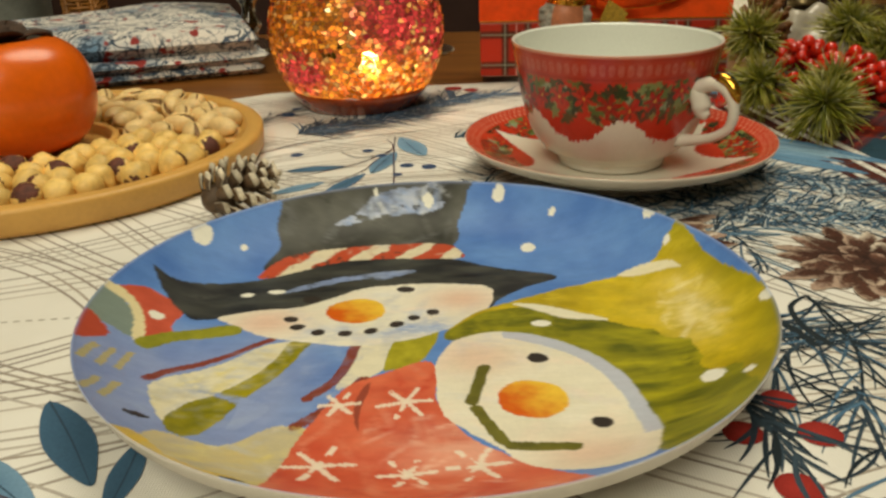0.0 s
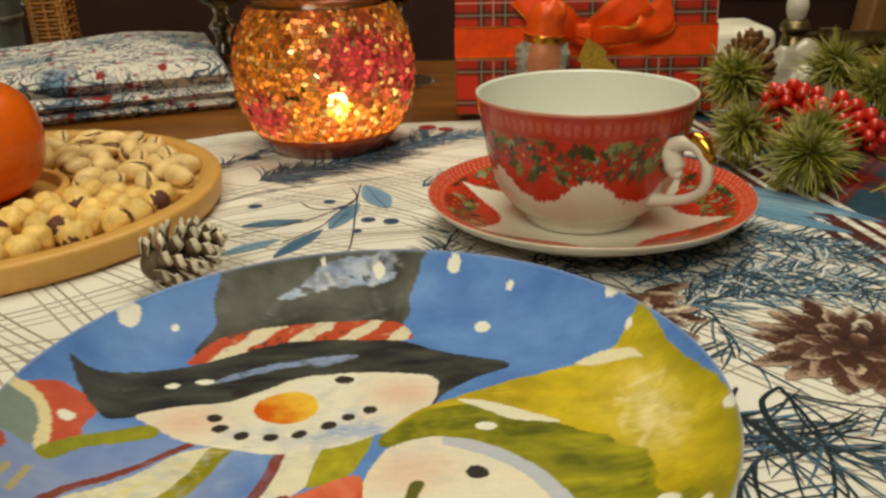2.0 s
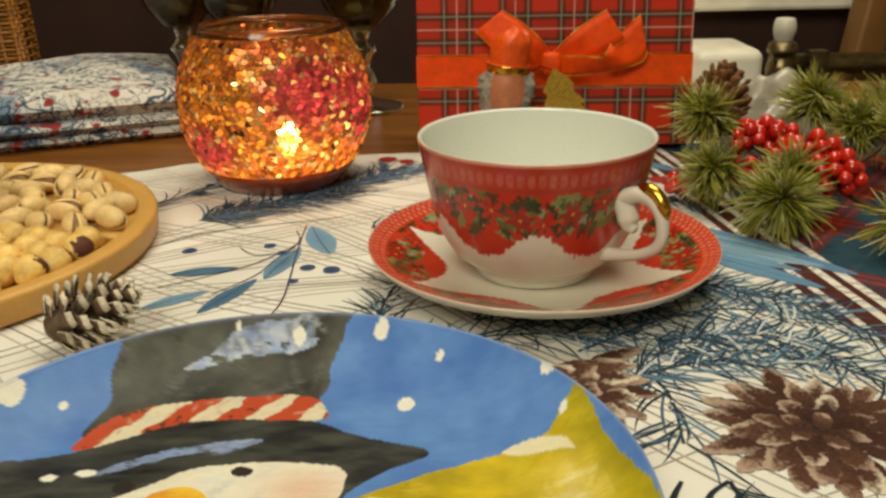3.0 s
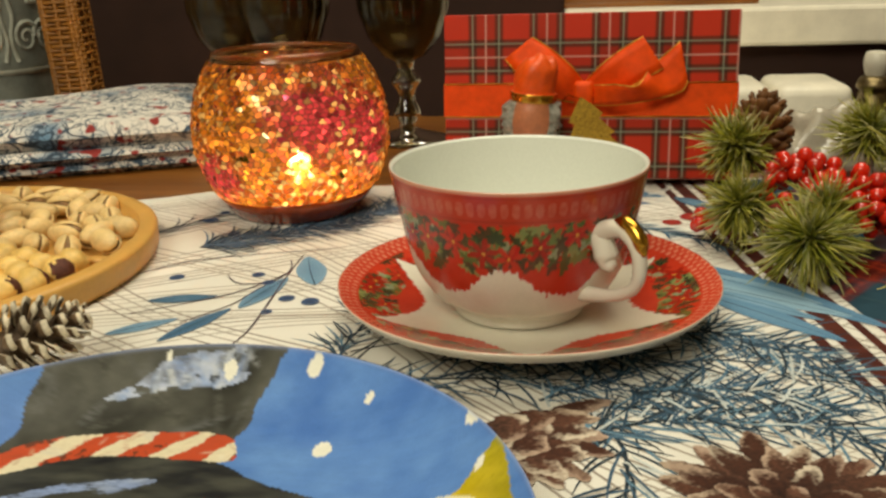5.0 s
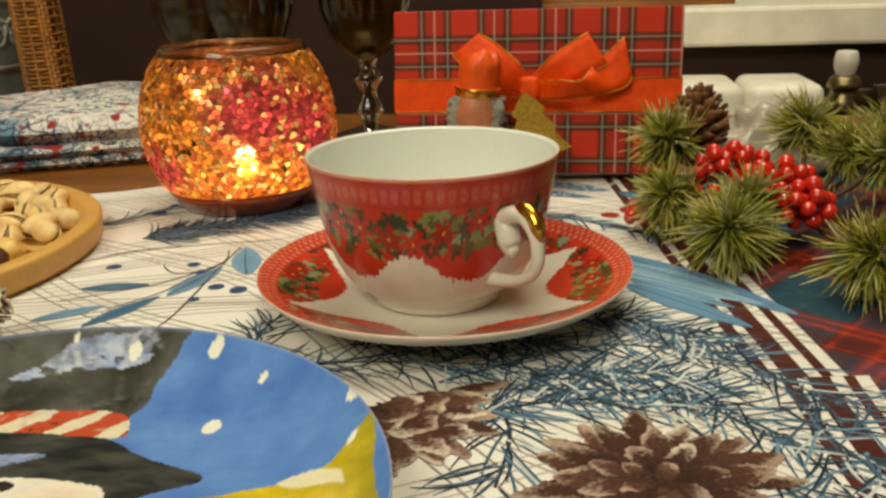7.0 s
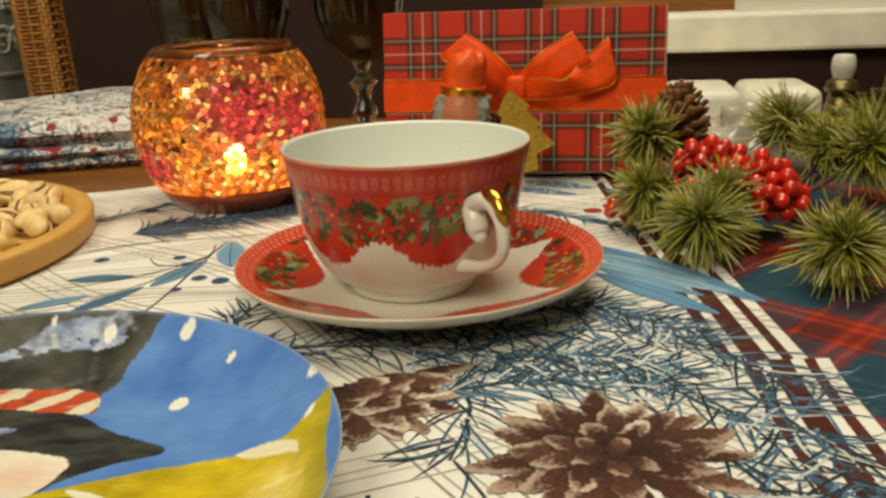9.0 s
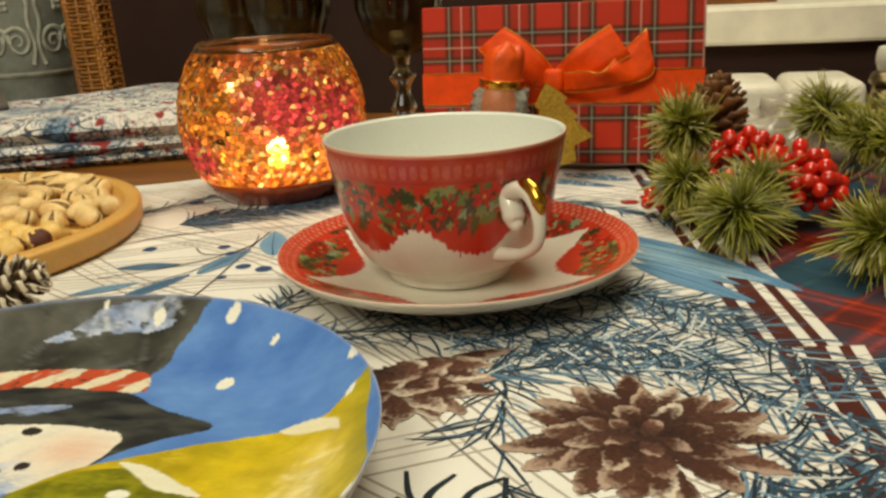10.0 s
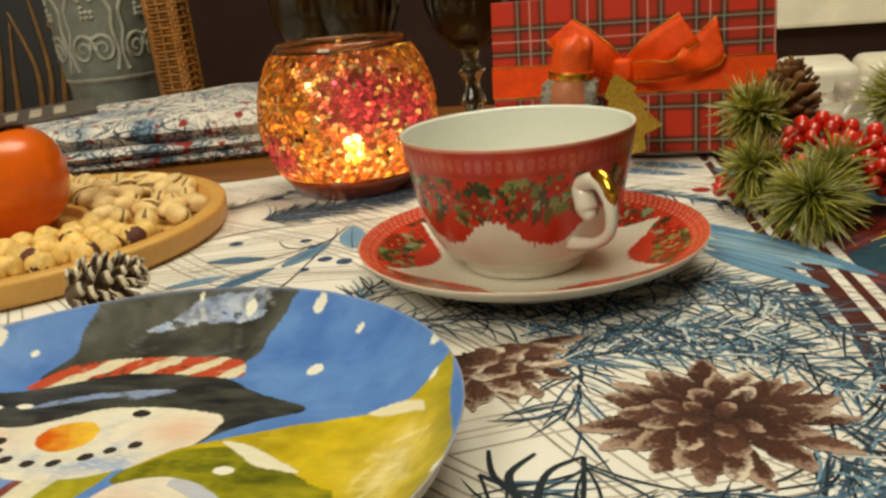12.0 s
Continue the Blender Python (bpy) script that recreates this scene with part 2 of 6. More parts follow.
def wood_material(name, dark, light):
    m, nodes, links, bsdf = shader(name)
    place = nodes.new("ShaderNodeTexCoord")
    stretch = nodes.new("ShaderNodeMapping")
    stretch.inputs["Scale"].default_value = (4.0, 60.0, 60.0)
    links.new(place.outputs["Object"], stretch.inputs["Vector"])
    grain = node(nodes, "ShaderNodeTexNoise", Scale=1.6, Detail=8.0, Distortion=0.6)
    links.new(stretch.outputs[0], grain.inputs["Vector"])
    ramp = nodes.new("ShaderNodeValToRGB")
    ramp.color_ramp.elements[0].position, ramp.color_ramp.elements[1].position = 0.3, 0.75
    ramp.color_ramp.elements[0].color, ramp.color_ramp.elements[1].color = (*dark, 1), (*light, 1)
    links.new(grain.outputs["Fac"], ramp.inputs[0])
    links.new(ramp.outputs[0], bsdf.inputs["Base Color"])
    bsdf.inputs["Roughness"].default_value = 0.32
    b = node(nodes, "ShaderNodeBump", Strength=0.1, Distance=0.001)
    links.new(grain.outputs["Fac"], b.inputs["Height"])
    links.new(b.outputs[0], bsdf.inputs["Normal"])
    return m


table_wood = wood_material("varnished_table_wood", S("6a3d16"), S("9a6226"))


def cloth_material():
    m, nodes, links, bsdf = shader("white_cotton_weave")
    place = nodes.new("ShaderNodeTexCoord")
    big = node(nodes, "ShaderNodeTexNoise", Scale=18.0, Detail=4.0)
    fine = node(nodes, "ShaderNodeTexNoise", Scale=1300.0, Detail=2.0)
    for n in (big, fine):
        links.new(place.outputs["Object"], n.inputs["Vector"])
    ramp = nodes.new("ShaderNodeValToRGB")
    ramp.color_ramp.elements[0].position, ramp.color_ramp.elements[1].position = 0.3, 0.7
    ramp.color_ramp.elements[0].color, ramp.color_ramp.elements[1].color = (*S("d8d4ca"), 1), (*S("e6e3dc"), 1)
    links.new(big.outputs["Fac"], ramp.inputs[0])
    links.new(ramp.outputs[0], bsdf.inputs["Base Color"])
    wx, wy = nodes.new("ShaderNodeTexWave"), nodes.new("ShaderNodeTexWave")
    wx.bands_direction, wy.bands_direction = "X", "Y"
    add = nodes.new("ShaderNodeMath")
    for w in (wx, wy):
        w.inputs["Scale"].default_value, w.inputs["Distortion"].default_value = 420.0, 1.0
        links.new(place.outputs["Object"], w.inputs["Vector"])
    links.new(wx.outputs["Fac"], add.inputs[0])
    links.new(wy.outputs["Fac"], add.inputs[1])
    b = node(nodes, "ShaderNodeBump", Strength=0.25, Distance=0.0004)
    links.new(add.outputs[0], b.inputs["Height"])
    b2 = node(nodes, "ShaderNodeBump", Strength=0.35, Distance=0.004)
    links.new(big.outputs["Fac"], b2.inputs["Height"])
    links.new(b.outputs[0], b2.inputs["Normal"])
    links.new(b2.outputs[0], bsdf.inputs["Normal"])
    bsdf.inputs["Roughness"].default_value = 0.9
    bsdf.inputs["Specular IOR Level"].default_value = 0.2
    return m


cotton = cloth_material()


# ---- the room, closed round the table; unseen ceiling and cream walls added for bounce ----
def room_box(name, lo, hi, material, label, category):
    ob = part(name, box_bm(lo[0], hi[0], lo[1], hi[1], lo[2], hi[2]), material, None, smooth=False)
    return tagged(ob, label, category, kind="structure")


room_box("floor", (-2.4, -2.2, -0.85), (2.6, 2.4, -0.75), parquet, "dark brown wooden floor under the table", "floor")
room_box("ceiling", (-2.4, -2.2, 1.75), (2.6, 2.4, 1.85), plaster, "unseen cream ceiling added to bounce light on the table", "ceiling")
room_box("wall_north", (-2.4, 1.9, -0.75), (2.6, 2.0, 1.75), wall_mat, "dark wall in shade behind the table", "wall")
room_box("wall_south", (-2.4, -2.2, -0.75), (2.6, -2.1, 1.75), plaster, "unseen cream wall added behind the viewer for bounce", "wall")
room_box("wall_west", (-2.4, -2.1, -0.75), (-2.3, 1.9, 1.75), plaster, "unseen cream side wall added for bounce and reflections", "wall")
room_box("wall_east", (2.5, -2.1, -0.75), (2.6, 1.9, 1.75), plaster, "unseen cream side wall added for bounce and reflections", "wall")

# table
table = thing("dining_table", pose(0, 0.3, -0.752), "varnished brown wooden dining table under the cloth", "table")
part("tabletop", box_bm(-0.95, 0.95, -0.62, 0.57, 0.72, 0.75, 0.004), table_wood, table, m=pose(0, 0, 0, 0, 0, -4))
for sx in (-0.85, 0.85):
    for sy in (-0.5, 0.45):
        part("leg", box_bm(sx - 0.03, sx + 0.03, sy - 0.03, sy + 0.03, 0.0, 0.72, 0.004), table_wood, table)


# tablecloth: its far hem runs unevenly across the table
def far_hem(x):
    return float(np.interp(x, (-0.8, -0.3, -0.16, -0.137, -0.116, -0.06, 0.0, 0.2, 0.8), (0.50, 0.545, 0.574, 0.583, 0.597, 0.606, 0.612, 0.63, 0.66)))


def build_cloth():
    cloth = thing("tablecloth", pose(0, 0, 0), "white cotton tablecloth printed with blue fir twigs, cones and red plaid", "tablecloth")
    xs = np.linspace(-0.8, 0.8, 161)
    ss = np.linspace(0, 1, 40)
    top = np.array([[(x, -0.28 + s * (far_hem(x) + 0.28), 0.0) for x in xs] for s in ss])
    hem = np.array([[(x, far_hem(x) + 0.0006, -0.0003) for x in xs], [(x, far_hem(x) + 0.0008, -0.0018) for x in xs]])
    hang("fabric", grid_mesh("fabric", np.concatenate([top, hem]), cotton, wrap=False), cloth)
    return cloth


tablecloth = build_cloth()

# ---- the plate ----
PLATE_R = 0.0984


def plate_height(r):
    k = np.clip((np.asarray(r) - 0.066) / 0.0324, 0, 1)
    return 0.0062 + 0.0144 * k * k


PICTURE = {}
PICTURE["crown"] = [(-55, 94), (-57, 75), (-57, 67), (-55, 59), (-58, 44), (-41, 50), (-13, 52), (7, 53), (7, 63), (10, 72), (10, 81), (13, 92), (15, 101), (-15, 109), (-38, 105)]
PICTURE["crown_patch"] = [(-36, 77), (-28, 85), (-21, 93), (-6, 97), (5, 98), (8, 93), (1, 87), (-14, 84), (-25, 81)]
PICTURE["brim"] = [(-90, 28), (-85, 27), (-79, 28), (-60, 37), (-48, 46), (-29, 53), (-9, 56), (7, 53), (21, 45), (43, 36), (31, 27), (22, 19), (19, 13), (19, 28), (7, 32), (-8, 31), (-23, 28), (-40, 16), (-55, 13), (-68, 9), (-75, 8), (-83, 17), (-87, 22)]
PICTURE["brim_light"] = [(-49, 27), (-39, 35), (-24, 41), (-5, 44), (-12, 39), (-31, 35), (-42, 29)]
PICTURE["band"] = [(-60, 40), (-53, 53), (-42, 61), (-18, 67), (5, 67), (11, 54), (-9, 54), (-29, 53), (-44, 46), (-55, 40)]
PICTURE["face1"] = [(-66, 10), (-55, 14), (-40, 17), (-23, 29), (-8, 32), (7, 32), (20, 28), (19, 15), (12, 4), (2, -3), (-9, -8), (-23, -10), (-36, -7), (-49, -3), (-58, 3)]
PICTURE["hat2"] = [(5, -7), (12, 8), (25, 17), (44, 27), (62, 34), (75, 38), (82, 46), (86, 48), (88, 40), (90, 28), (95, 13), (98, -2), (97, -18), (93, -33), (87, -46), (76, -63), (64, -74), (53, -82), (50, -45), (36, -20), (20, -8)]
PICTURE["olive"] = [(5, -7), (14, 8), (27, 13), (42, 9), (55, 2), (72, -11), (76, -32), (81, -38), (79, -59), (64, -73), (53, -82), (48, -50), (42, -28), (24, -9)]
PICTURE["hatglow"] = [(60, 13), (74, 29), (83, 38), (87, 22), (87, -8), (82, -14), (73, -6), (63, 2)]
PICTURE["pompom"] = [(63, 35), (71, 38), (79, 35), (82, 29), (77, 31), (68, 32)]
PICTURE["hatline"] = [(26, 16), (36, 14), (46, 9), (55, 3), (43, 5), (34, 10)]
PICTURE["face2"] = [(3, -20), (7, -9), (16, -4), (24, -3), (34, -7), (43, -13), (51, -23), (56, -37), (57, -56), (54, -69), (50, -77), (43, -78), (37, -76), (26, -70), (18, -61), (10, -53), (5, -46), (3, -35)]
PICTURE["sweater"] = [(-22, -34), (-17, -29), (-9, -24), (2, -20), (3, -38), (6, -47), (11, -56), (20, -64), (30, -73), (37, -86), (28, -101), (7, -104), (-14, -102), (-31, -97), (-33, -77), (-31, -59), (-27, -47)]
PICTURE["sweater_fold"] = [(-18, -42), (-17, -34), (-15, -31), (-16, -42), (-16, -54)]
PICTURE["scarf_cream"] = [(-73, -37), (-70, -27), (-57, -18), (-46, -8), (-35, -7), (-43, -21), (-53, -33), (-62, -41), (-63, -50), (-65, -52)]
PICTURE["scarf_green"] = [(-64, -53), (-62, -41), (-53, -33), (-44, -20), (-40, -7), (-34, -7), (-40, -24), (-48, -39), (-52, -50), (-56, -59), (-60, -59)]
PICTURE["cream2"] = [(-21, -10), (-10, -6), (-10, -19), (-16, -28), (-24, -34), (-23, -22)]
PICTURE["green2"] = [(-9, -7), (3, -1), (1, -13), (-2, -20), (-10, -24), (-12, -22)]
PICTURE["cream3"] = [(-62, -60), (-49, -61), (-38, -51), (-28, -53), (-31, -61), (-33, -77), (-34, -90), (-49, -82), (-63, -77), (-64, -66)]
PICTURE["cream4"] = [(-61, -33), (-50, -36), (-40, -42), (-44, -49), (-49, -52), (-49, -41)]
PICTURE["bird"] = [(-97, 7), (-89, 16), (-81, 15), (-76, 13), (-78, 2), (-75, -5), (-80, -12), (-84, -11), (-87, 1), (-92, 8)]
PICTURE["bird_edge"] = [(-99, 5), (-97, 9), (-90, 8), (-85, 1), (-82, -12), (-85, -12), (-88, 0), (-93, 5)]
PICTURE["grey_patch"] = [(-98, -9), (-99, 5), (-93, 5), (-88, 0), (-85, -11), (-90, -11)]
PICTURE["wing"] = [(-97, -15), (-97, -9), (-90, -15), (-93, -24), (-95, -26)]
PICTURE["leafs"] = [(-84, -12), (-77, -2), (-62, 5), (-57, -1), (-73, -6), (-80, -15)]


def mix(a, b, k):
    return np.array(a) * (1 - k[..., None]) + np.array(b) * k[..., None]


def paint_plate(x, y):
    """The painting on the plate, in millimetres from its middle."""
    wob = brush(x, y, 9, 1) - 0.5
    X, Y = x + 1.6 * wob, y + 1.6 * (brush(x, y, 9, 2) - 0.5)
    b1, b2, b3 = brush(x, y, 14, 3), brush(x * 0.5, y * 1.6, 7, 4), brush(x, y, 4, 6)
    P = PICTURE
    col = mix(S("466fb6"), S("6690ce"), np.clip(1.4 * b1 - 0.2, 0, 1))
    lower = np.clip((10 - y) / 30, 0, 1) * np.clip((-20 - x) / 20, 0, 1)
    col = col * (1 - lower[..., None]) + mix(S("6f83b8"), S("95a3c8"), b1) * lower[..., None]
    lay(col, filled(P["cream3"], X, Y), S("cdbb74"), 0.6 + 0.4 * b1)
    lay(col, stroke([(-66, -70), (-52, -83), (-40, -86)], 3.5, X, Y), S("d8b51c"), 0.9)
    lay(col, filled(P["scarf_cream"], X, Y), S("d9d2b4"))
    lay(col, filled(P["scarf_green"], X, Y), mix(S("6a680c"), S("a89c12"), b3))
    lay(col, filled(P["cream4"], X, Y), S("8d9cc4"))
    lay(col, filled(P["cream2"], X, Y), S("ddd6bb"))
    lay(col, filled(P["green2"], X, Y), mix(S("8a8616"), S("b5ab2c"), b3))
    for line, w in (([(-75, -31), (-70, -23), (-58, -15), (-46, -5)], 1.3), ([(-21, -10), (-23, -22), (-26, -31), (-31, -38)], 1.6), ([(-17, -29), (-24, -42), (-32, -51)], 1.8)):
        lay(col, stroke(line, w, X, Y), S("7d3a2a"))
    dabs(col, (x < -18) & (y < 5), x, y, 150, 5.0, ("8494c0", "a4b0cc", "6d80b4", "9aa8cc", "b4bccc"), 15, 0.2)
    dabs(col, filled(P["scarf_green"], X, Y), x, y, 40, 4.0, ("6d6c10", "8e8814", "b0a420", "565a0c"), 16, 0.6)
    dabs(col, filled(P["scarf_cream"], X, Y) | filled(P["cream3"], X, Y), x, y, 60, 5.0, ("ddd6bb", "d0c488", "c8bc94", "d8c870", "b8bcc4"), 17, 0.6)
    lay(col, filled(P["grey_patch"], X, Y), S("7d8c84"))
    lay(col, filled(P["bird"], X, Y), mix(S("b04830"), S("c85a40"), b3))
    lay(col, filled(P["bird_edge"], X, Y), S("dccfa2"))
    lay(col, filled(P["wing"], X, Y), S("b04a34"))
    lay(col, filled(P["leafs"], X, Y), mix(S("6d7014"), S("9c9a2c"), b3))
    red = mix(S("bc4028"), S("d8704e"), np.clip(1.6 * b1 - 0.3, 0, 1))
    lay(col, filled(P["sweater"], X, Y), red)
    wool = filled(P["sweater"], X, Y)
    dabs(col, wool, x, y, 110, 6.0, ("c04028", "d06a4c", "b23a24", "d88466", "c85a3c"), 13, 0.6)
    dabs(col, wool & (y < -45) & (x > -15), x, y, 26, 4.0, ("e4b098", "ecc8b0", "dc9478"), 14, 0.55)
    lay(col, filled(P["sweater_fold"], X, Y), S("7e3a2c"), 0.8)
    pale = np.exp(-(((x - 8) / 14) ** 2 + ((y + 62) / 9) ** 2)) * filled(P["sweater"], X, Y)
    lay(col, pale > 0.02, S("e0a890"), np.clip(pale * 1.4 * b2, 0, 0.8))
    # hat of the first figure
    lay(col, filled(P["crown"], X, Y), mix(S("282822"), S("5c5c54"), np.clip(1.6 * b1 - 0.3, 0, 1)))
    lay(col, filled(P["crown_patch"], X + 5 * wob, Y + 4 * wob) & (b2 > 0.36), mix(S("8ea0c8"), S("b8c0d2"), b3), np.clip(b3 * 1.7, 0, 1))
    lay(col, filled(P["brim"], X, Y), mix(S("1c1d20"), S("4a4b44"), np.clip(1.7 * b2 - 0.4, 0, 1)))
    lay(col, filled(P["brim_light"], X, Y) & (b3 > 0.4), S("8a9cc4"), 0.75)
    inside = filled(P["band"], X, Y)
    bars = np.sin((x * 0.92 - (y - 52) * 0.62 + 5 * wob) * 2 * math.pi / 14.5)
    lay(col, inside, mix(S("b84a2a"), S("6a3826"), b3 > 0.66))
    lay(col, inside & (bars > 0.15), S("d8cdb0"))
    dabs(col, inside, x, y, 30, 2.5, ("a84a30", "c8b898", "8a4430", "e0d8c0"), 12, 0.5)
    crown_in, brim_in = filled(P["crown"], X, Y) & ~inside, filled(P["brim"], X, Y) & ~inside
    dabs(col, crown_in & (y > 66), x, y, 60, 7.0, ("2c2c26", "4c4c46", "5c5c56", "34342e", "6a6c6c"), 6, 0.55)
    dabs(col, filled(P["crown_patch"], X + 5 * wob, Y + 4 * wob), x, y, 50, 4.0, ("8ea4cc", "b4bed2", "c8ccd0", "6f86b4", "55585a"), 7, 0.7)
    dabs(col, brim_in, x, y, 60, 6.0, ("1c1d20", "33342f", "4a4b44", "26272a"), 8, 0.6, 0.2)
    dabs(col, brim_in & filled(P["brim_light"], X + 3 * wob, Y + 6 * wob), x, y, 20, 6.0, ("8a9cc4", "a8b4cc"), 9, 0.7, 0.3)
    face = filled(P["face1"], X, Y)
    lay(col, face, mix(S("d8d2bc"), S("e8e3d2"), b1))
    dabs(col, face, x, y, 40, 7.0, ("e4dfcc", "d4cebc", "ecd8c4", "c4cad4", "e8e4d6"), 10, 0.5, 0.3)
    dabs(col, face & (y < 2), x, y, 20, 6.0, ("b8c2d0", "c8ced4"), 11, 0.5, 0.2)
    for cx, cy in ((-50, 6), (10, 20)):
        blush = np.exp(-(((x - cx) / 11) ** 2 + ((y - cy) / 8) ** 2)) * face
        lay(col, blush > 0.01, S("dcae96"), 0.7 * blush)
    # long cap and the second face
    cap = filled(P["hat2"], X, Y)
    lay(col, cap, mix(S("96840c"), S("dcc01c"), np.clip(1.6 * b1 - 0.3, 0, 1)))
    lay(col, filled(P["hatglow"], X, Y) & cap, S("d0b53a"), 0.6 * b1)
    glow = np.exp(-(((x - 80) / 7) ** 2 + ((y - 4) / 16) ** 2)) * cap
    lay(col, glow > 0.02, S("e0d29a"), np.clip(glow * 1.3 * b2, 0, 0.8))
    olive = filled(P["olive"], X + 3 * wob, Y + 3 * wob) & cap
    lay(col, olive, mix(S("565a0c"), S("a69e18"), np.clip(1.8 * b2 - 0.4, 0, 1)))
    edge = np.clip((np.hypot(x, y) - 84) / 14, 0, 1) * cap * (x > 60)
    lay(col, edge > 0, S("7d8020"), 0.7 * edge)
    cap_top, cap_low = cap & ~olive, olive
    dabs(col, cap_top, x, y, 130, 8.0, ("d8bc1c", "b89c10", "9a8c10", "e4cc40", "8a8418", "c8b02a"), 1, 0.3)
    dabs(col, cap_top & (glow > 0.15), x, y, 26, 5.0, ("e0d080", "e8dca8", "dcc850"), 2, 0.5)
    dabs(col, cap_low, x, y, 150, 6.0, ("4c5010", "6a6a14", "8c8a1c", "a8a020", "3e4210", "7a7a18"), 3, 0.4)
    lay(col, filled(P["pompom"], X, Y), S("ddd5b4"), 0.95)
    lay(col, filled(P["hatline"], X, Y), S("ddd8bf"))
    dabs(col, col[..., 2] > 0.33, x, y, 60, 9.0, ("4069b2", "4f7cc4", "5c88ca", "4870b8"), 4, 0.22)
    face = filled(P["face2"], X, Y)
    lay(col, face, mix(S("d9d2ba"), S("e6e0cc"), b1))
    dabs(col, face, x, y, 60, 8.0, ("e4dfcc", "d2ccb8", "ecd8c4", "c8ccd0", "e8e4d6"), 5, 0.5)
    shade = face & ~filled([(px * 0.93 - 0.5, py * 0.96 - 4) for px, py in P["face2"]], X, Y) & (y > -60) & (x > 22)
    lay(col, shade, S("aab2c8"), 0.8)
    for cx, cy in ((14, -18), (40, -66)):
        blush = np.exp(-(((x - cx) / 12) ** 2 + ((y - cy) / 9) ** 2)) * face
        lay(col, blush > 0.01, S("dcae96"), 0.55 * blush)
    for cx, cy, rx, ry in ((-23, 13, 9.2, 8.5), (28, -40, 9.0, 9.0)):
        d = np.hypot((X - cx) / rx, (Y - cy) / ry)
        lay(col, d < 1, mix(S("cc5c08"), S("e8be3c"), np.clip((x - cx) / rx * 0.55 + (y - cy) / ry * 0.25 + 0.5 + 0.8 * (b3 - 0.5), 0, 1)))
    for cx, cy, rx, ry in ((-38, 22, 3.1, 2.6), (-8, 28, 3.0, 2.4), (31, -19, 3.0, 2.8), (44, -51, 2.9, 2.6)):
        lay(col, np.hypot((X - cx) / rx, (Y - cy) / ry) < 1, S("302a26"))
    for cx, cy in ((-43, 8), (-40, 3), (-33, -1), (-25, -2), (-17, -1), (-10, 3), (-5, 7), (1, 11)):
        lay(col, np.hypot((X - cx) / 2.2, (Y - cy) / 2.0) < 1, S("332c28"))
    for a, b in (((16, -24), (12, -41)), ((13, -44), (19, -58)), ((21, -60), (36, -62))):
        lay(col, stroke([a, b], 1.7, X, Y), mix(S("4c4a12"), S("77722a"), b3))
    for cx, cy, rx, ry in ((-80, 52, 3.4, 5.0), (-67, 54, 1.2, 1.6), (26, 91, 2.4, 3.4), (45, 78, 1.4, 1.7), (35, 61, 2.8, 3.6), (78, 60, 2.2, 2.6), (34, 2, 3.0, 2.2), (75, -37, 3.0, 3.4),
                           (82, -43, 1.4, 1.8), (97, -9, 1.8, 3), (81, 44, 1.2, 2), (-22, 93, 1, 1.6), (-2, 91, 2, 3), (-83, 5, 2.0, 2.0), (-60, 26, 2.4, 1.5), (-51, 28, 3, 1.5), (12, 99, 1, 1)):
        lay(col, np.hypot((X - cx) / rx, (Y - cy) / ry) < 1, S("e2e0d2"))
    for cx, cy, r in ((-5, -41, 7), (-24, -68, 8), (-3, -71, 6.5), (-22, -41, 5), (13, -68, 7)):
        for k in range(3):
            a = math.pi * k / 3 + 0.15
            d = (r * math.cos(a), r * math.sin(a))
            lay(col, stroke([(cx - d[0], cy - d[1]), (cx + d[0], cy + d[1])], 0.75, X, Y) & (b3 > 0.3), S("e6d6c2"), 0.9)
    for cx, cy in ((-90, -30), (-86, -28), (-82, -26), (-83, -47), (-79, -45)):
        lay(col, (abs(X - cx) < 0.9) & (abs(Y - cy) < 6), S("b5a44a"), 0.75)
    for cx, cy in ((-39, -85), (-70, -54)):
        lay(col, np.hypot((X - cx) / 3, (Y - cy) / 1.5) < 1, S("2c2620"))
    col *= (0.94 + 0.12 * brush(x * 0.4, y * 2, 2.2, 9))[..., None]
    return col


def build_plate():
    plate = thing("dinner_plate", pose(0.001, 0.2323, 0), "round blue plate painted with two snowmen lying on the cloth", "plate")
    r = np.concatenate([[0.0002], np.linspace(0.0008, PLATE_R - 0.0008, 165)])
    top = [(q, float(plate_height(q))) for q in r]
    lip = [(PLATE_R - 0.0003, 0.02075), (PLATE_R, 0.0203), (PLATE_R - 0.0004, 0.0195)]
    under = [(q, float(plate_height(q)) - 0.0032) for q in np.linspace(PLATE_R - 0.002, 0.058, 12)]
    foot = [(0.056, 0.0005), (0.053, 0.0003), (0.052, 0.002), (0.0002, 0.0022)]
    g = turned(top + lip + under + foot, 760)
    col = paint_plate(g[..., 0] * 1000, g[..., 1] * 1000)
    n = len(top)
    rim = np.clip((np.hypot(g[..., 0], g[..., 1]) - PLATE_R + 0.0009) / 0.0005, 0, 1)
    lay(col, rim > 0, S("8795bb"), 0.6 * rim)
    col[n + 1:] = S("d6d0c4")
    hang("dish", grid_mesh("dish", g, plate_glaze, col), plate)
    lathe("foot_ring", [(0.0565, 0.0040), (0.0560, 0.0003), (0.0530, 0.0003), (0.0525, 0.0030)], 80, porcelain, plate, "plain white foot ring")
    return plate


build_plate()


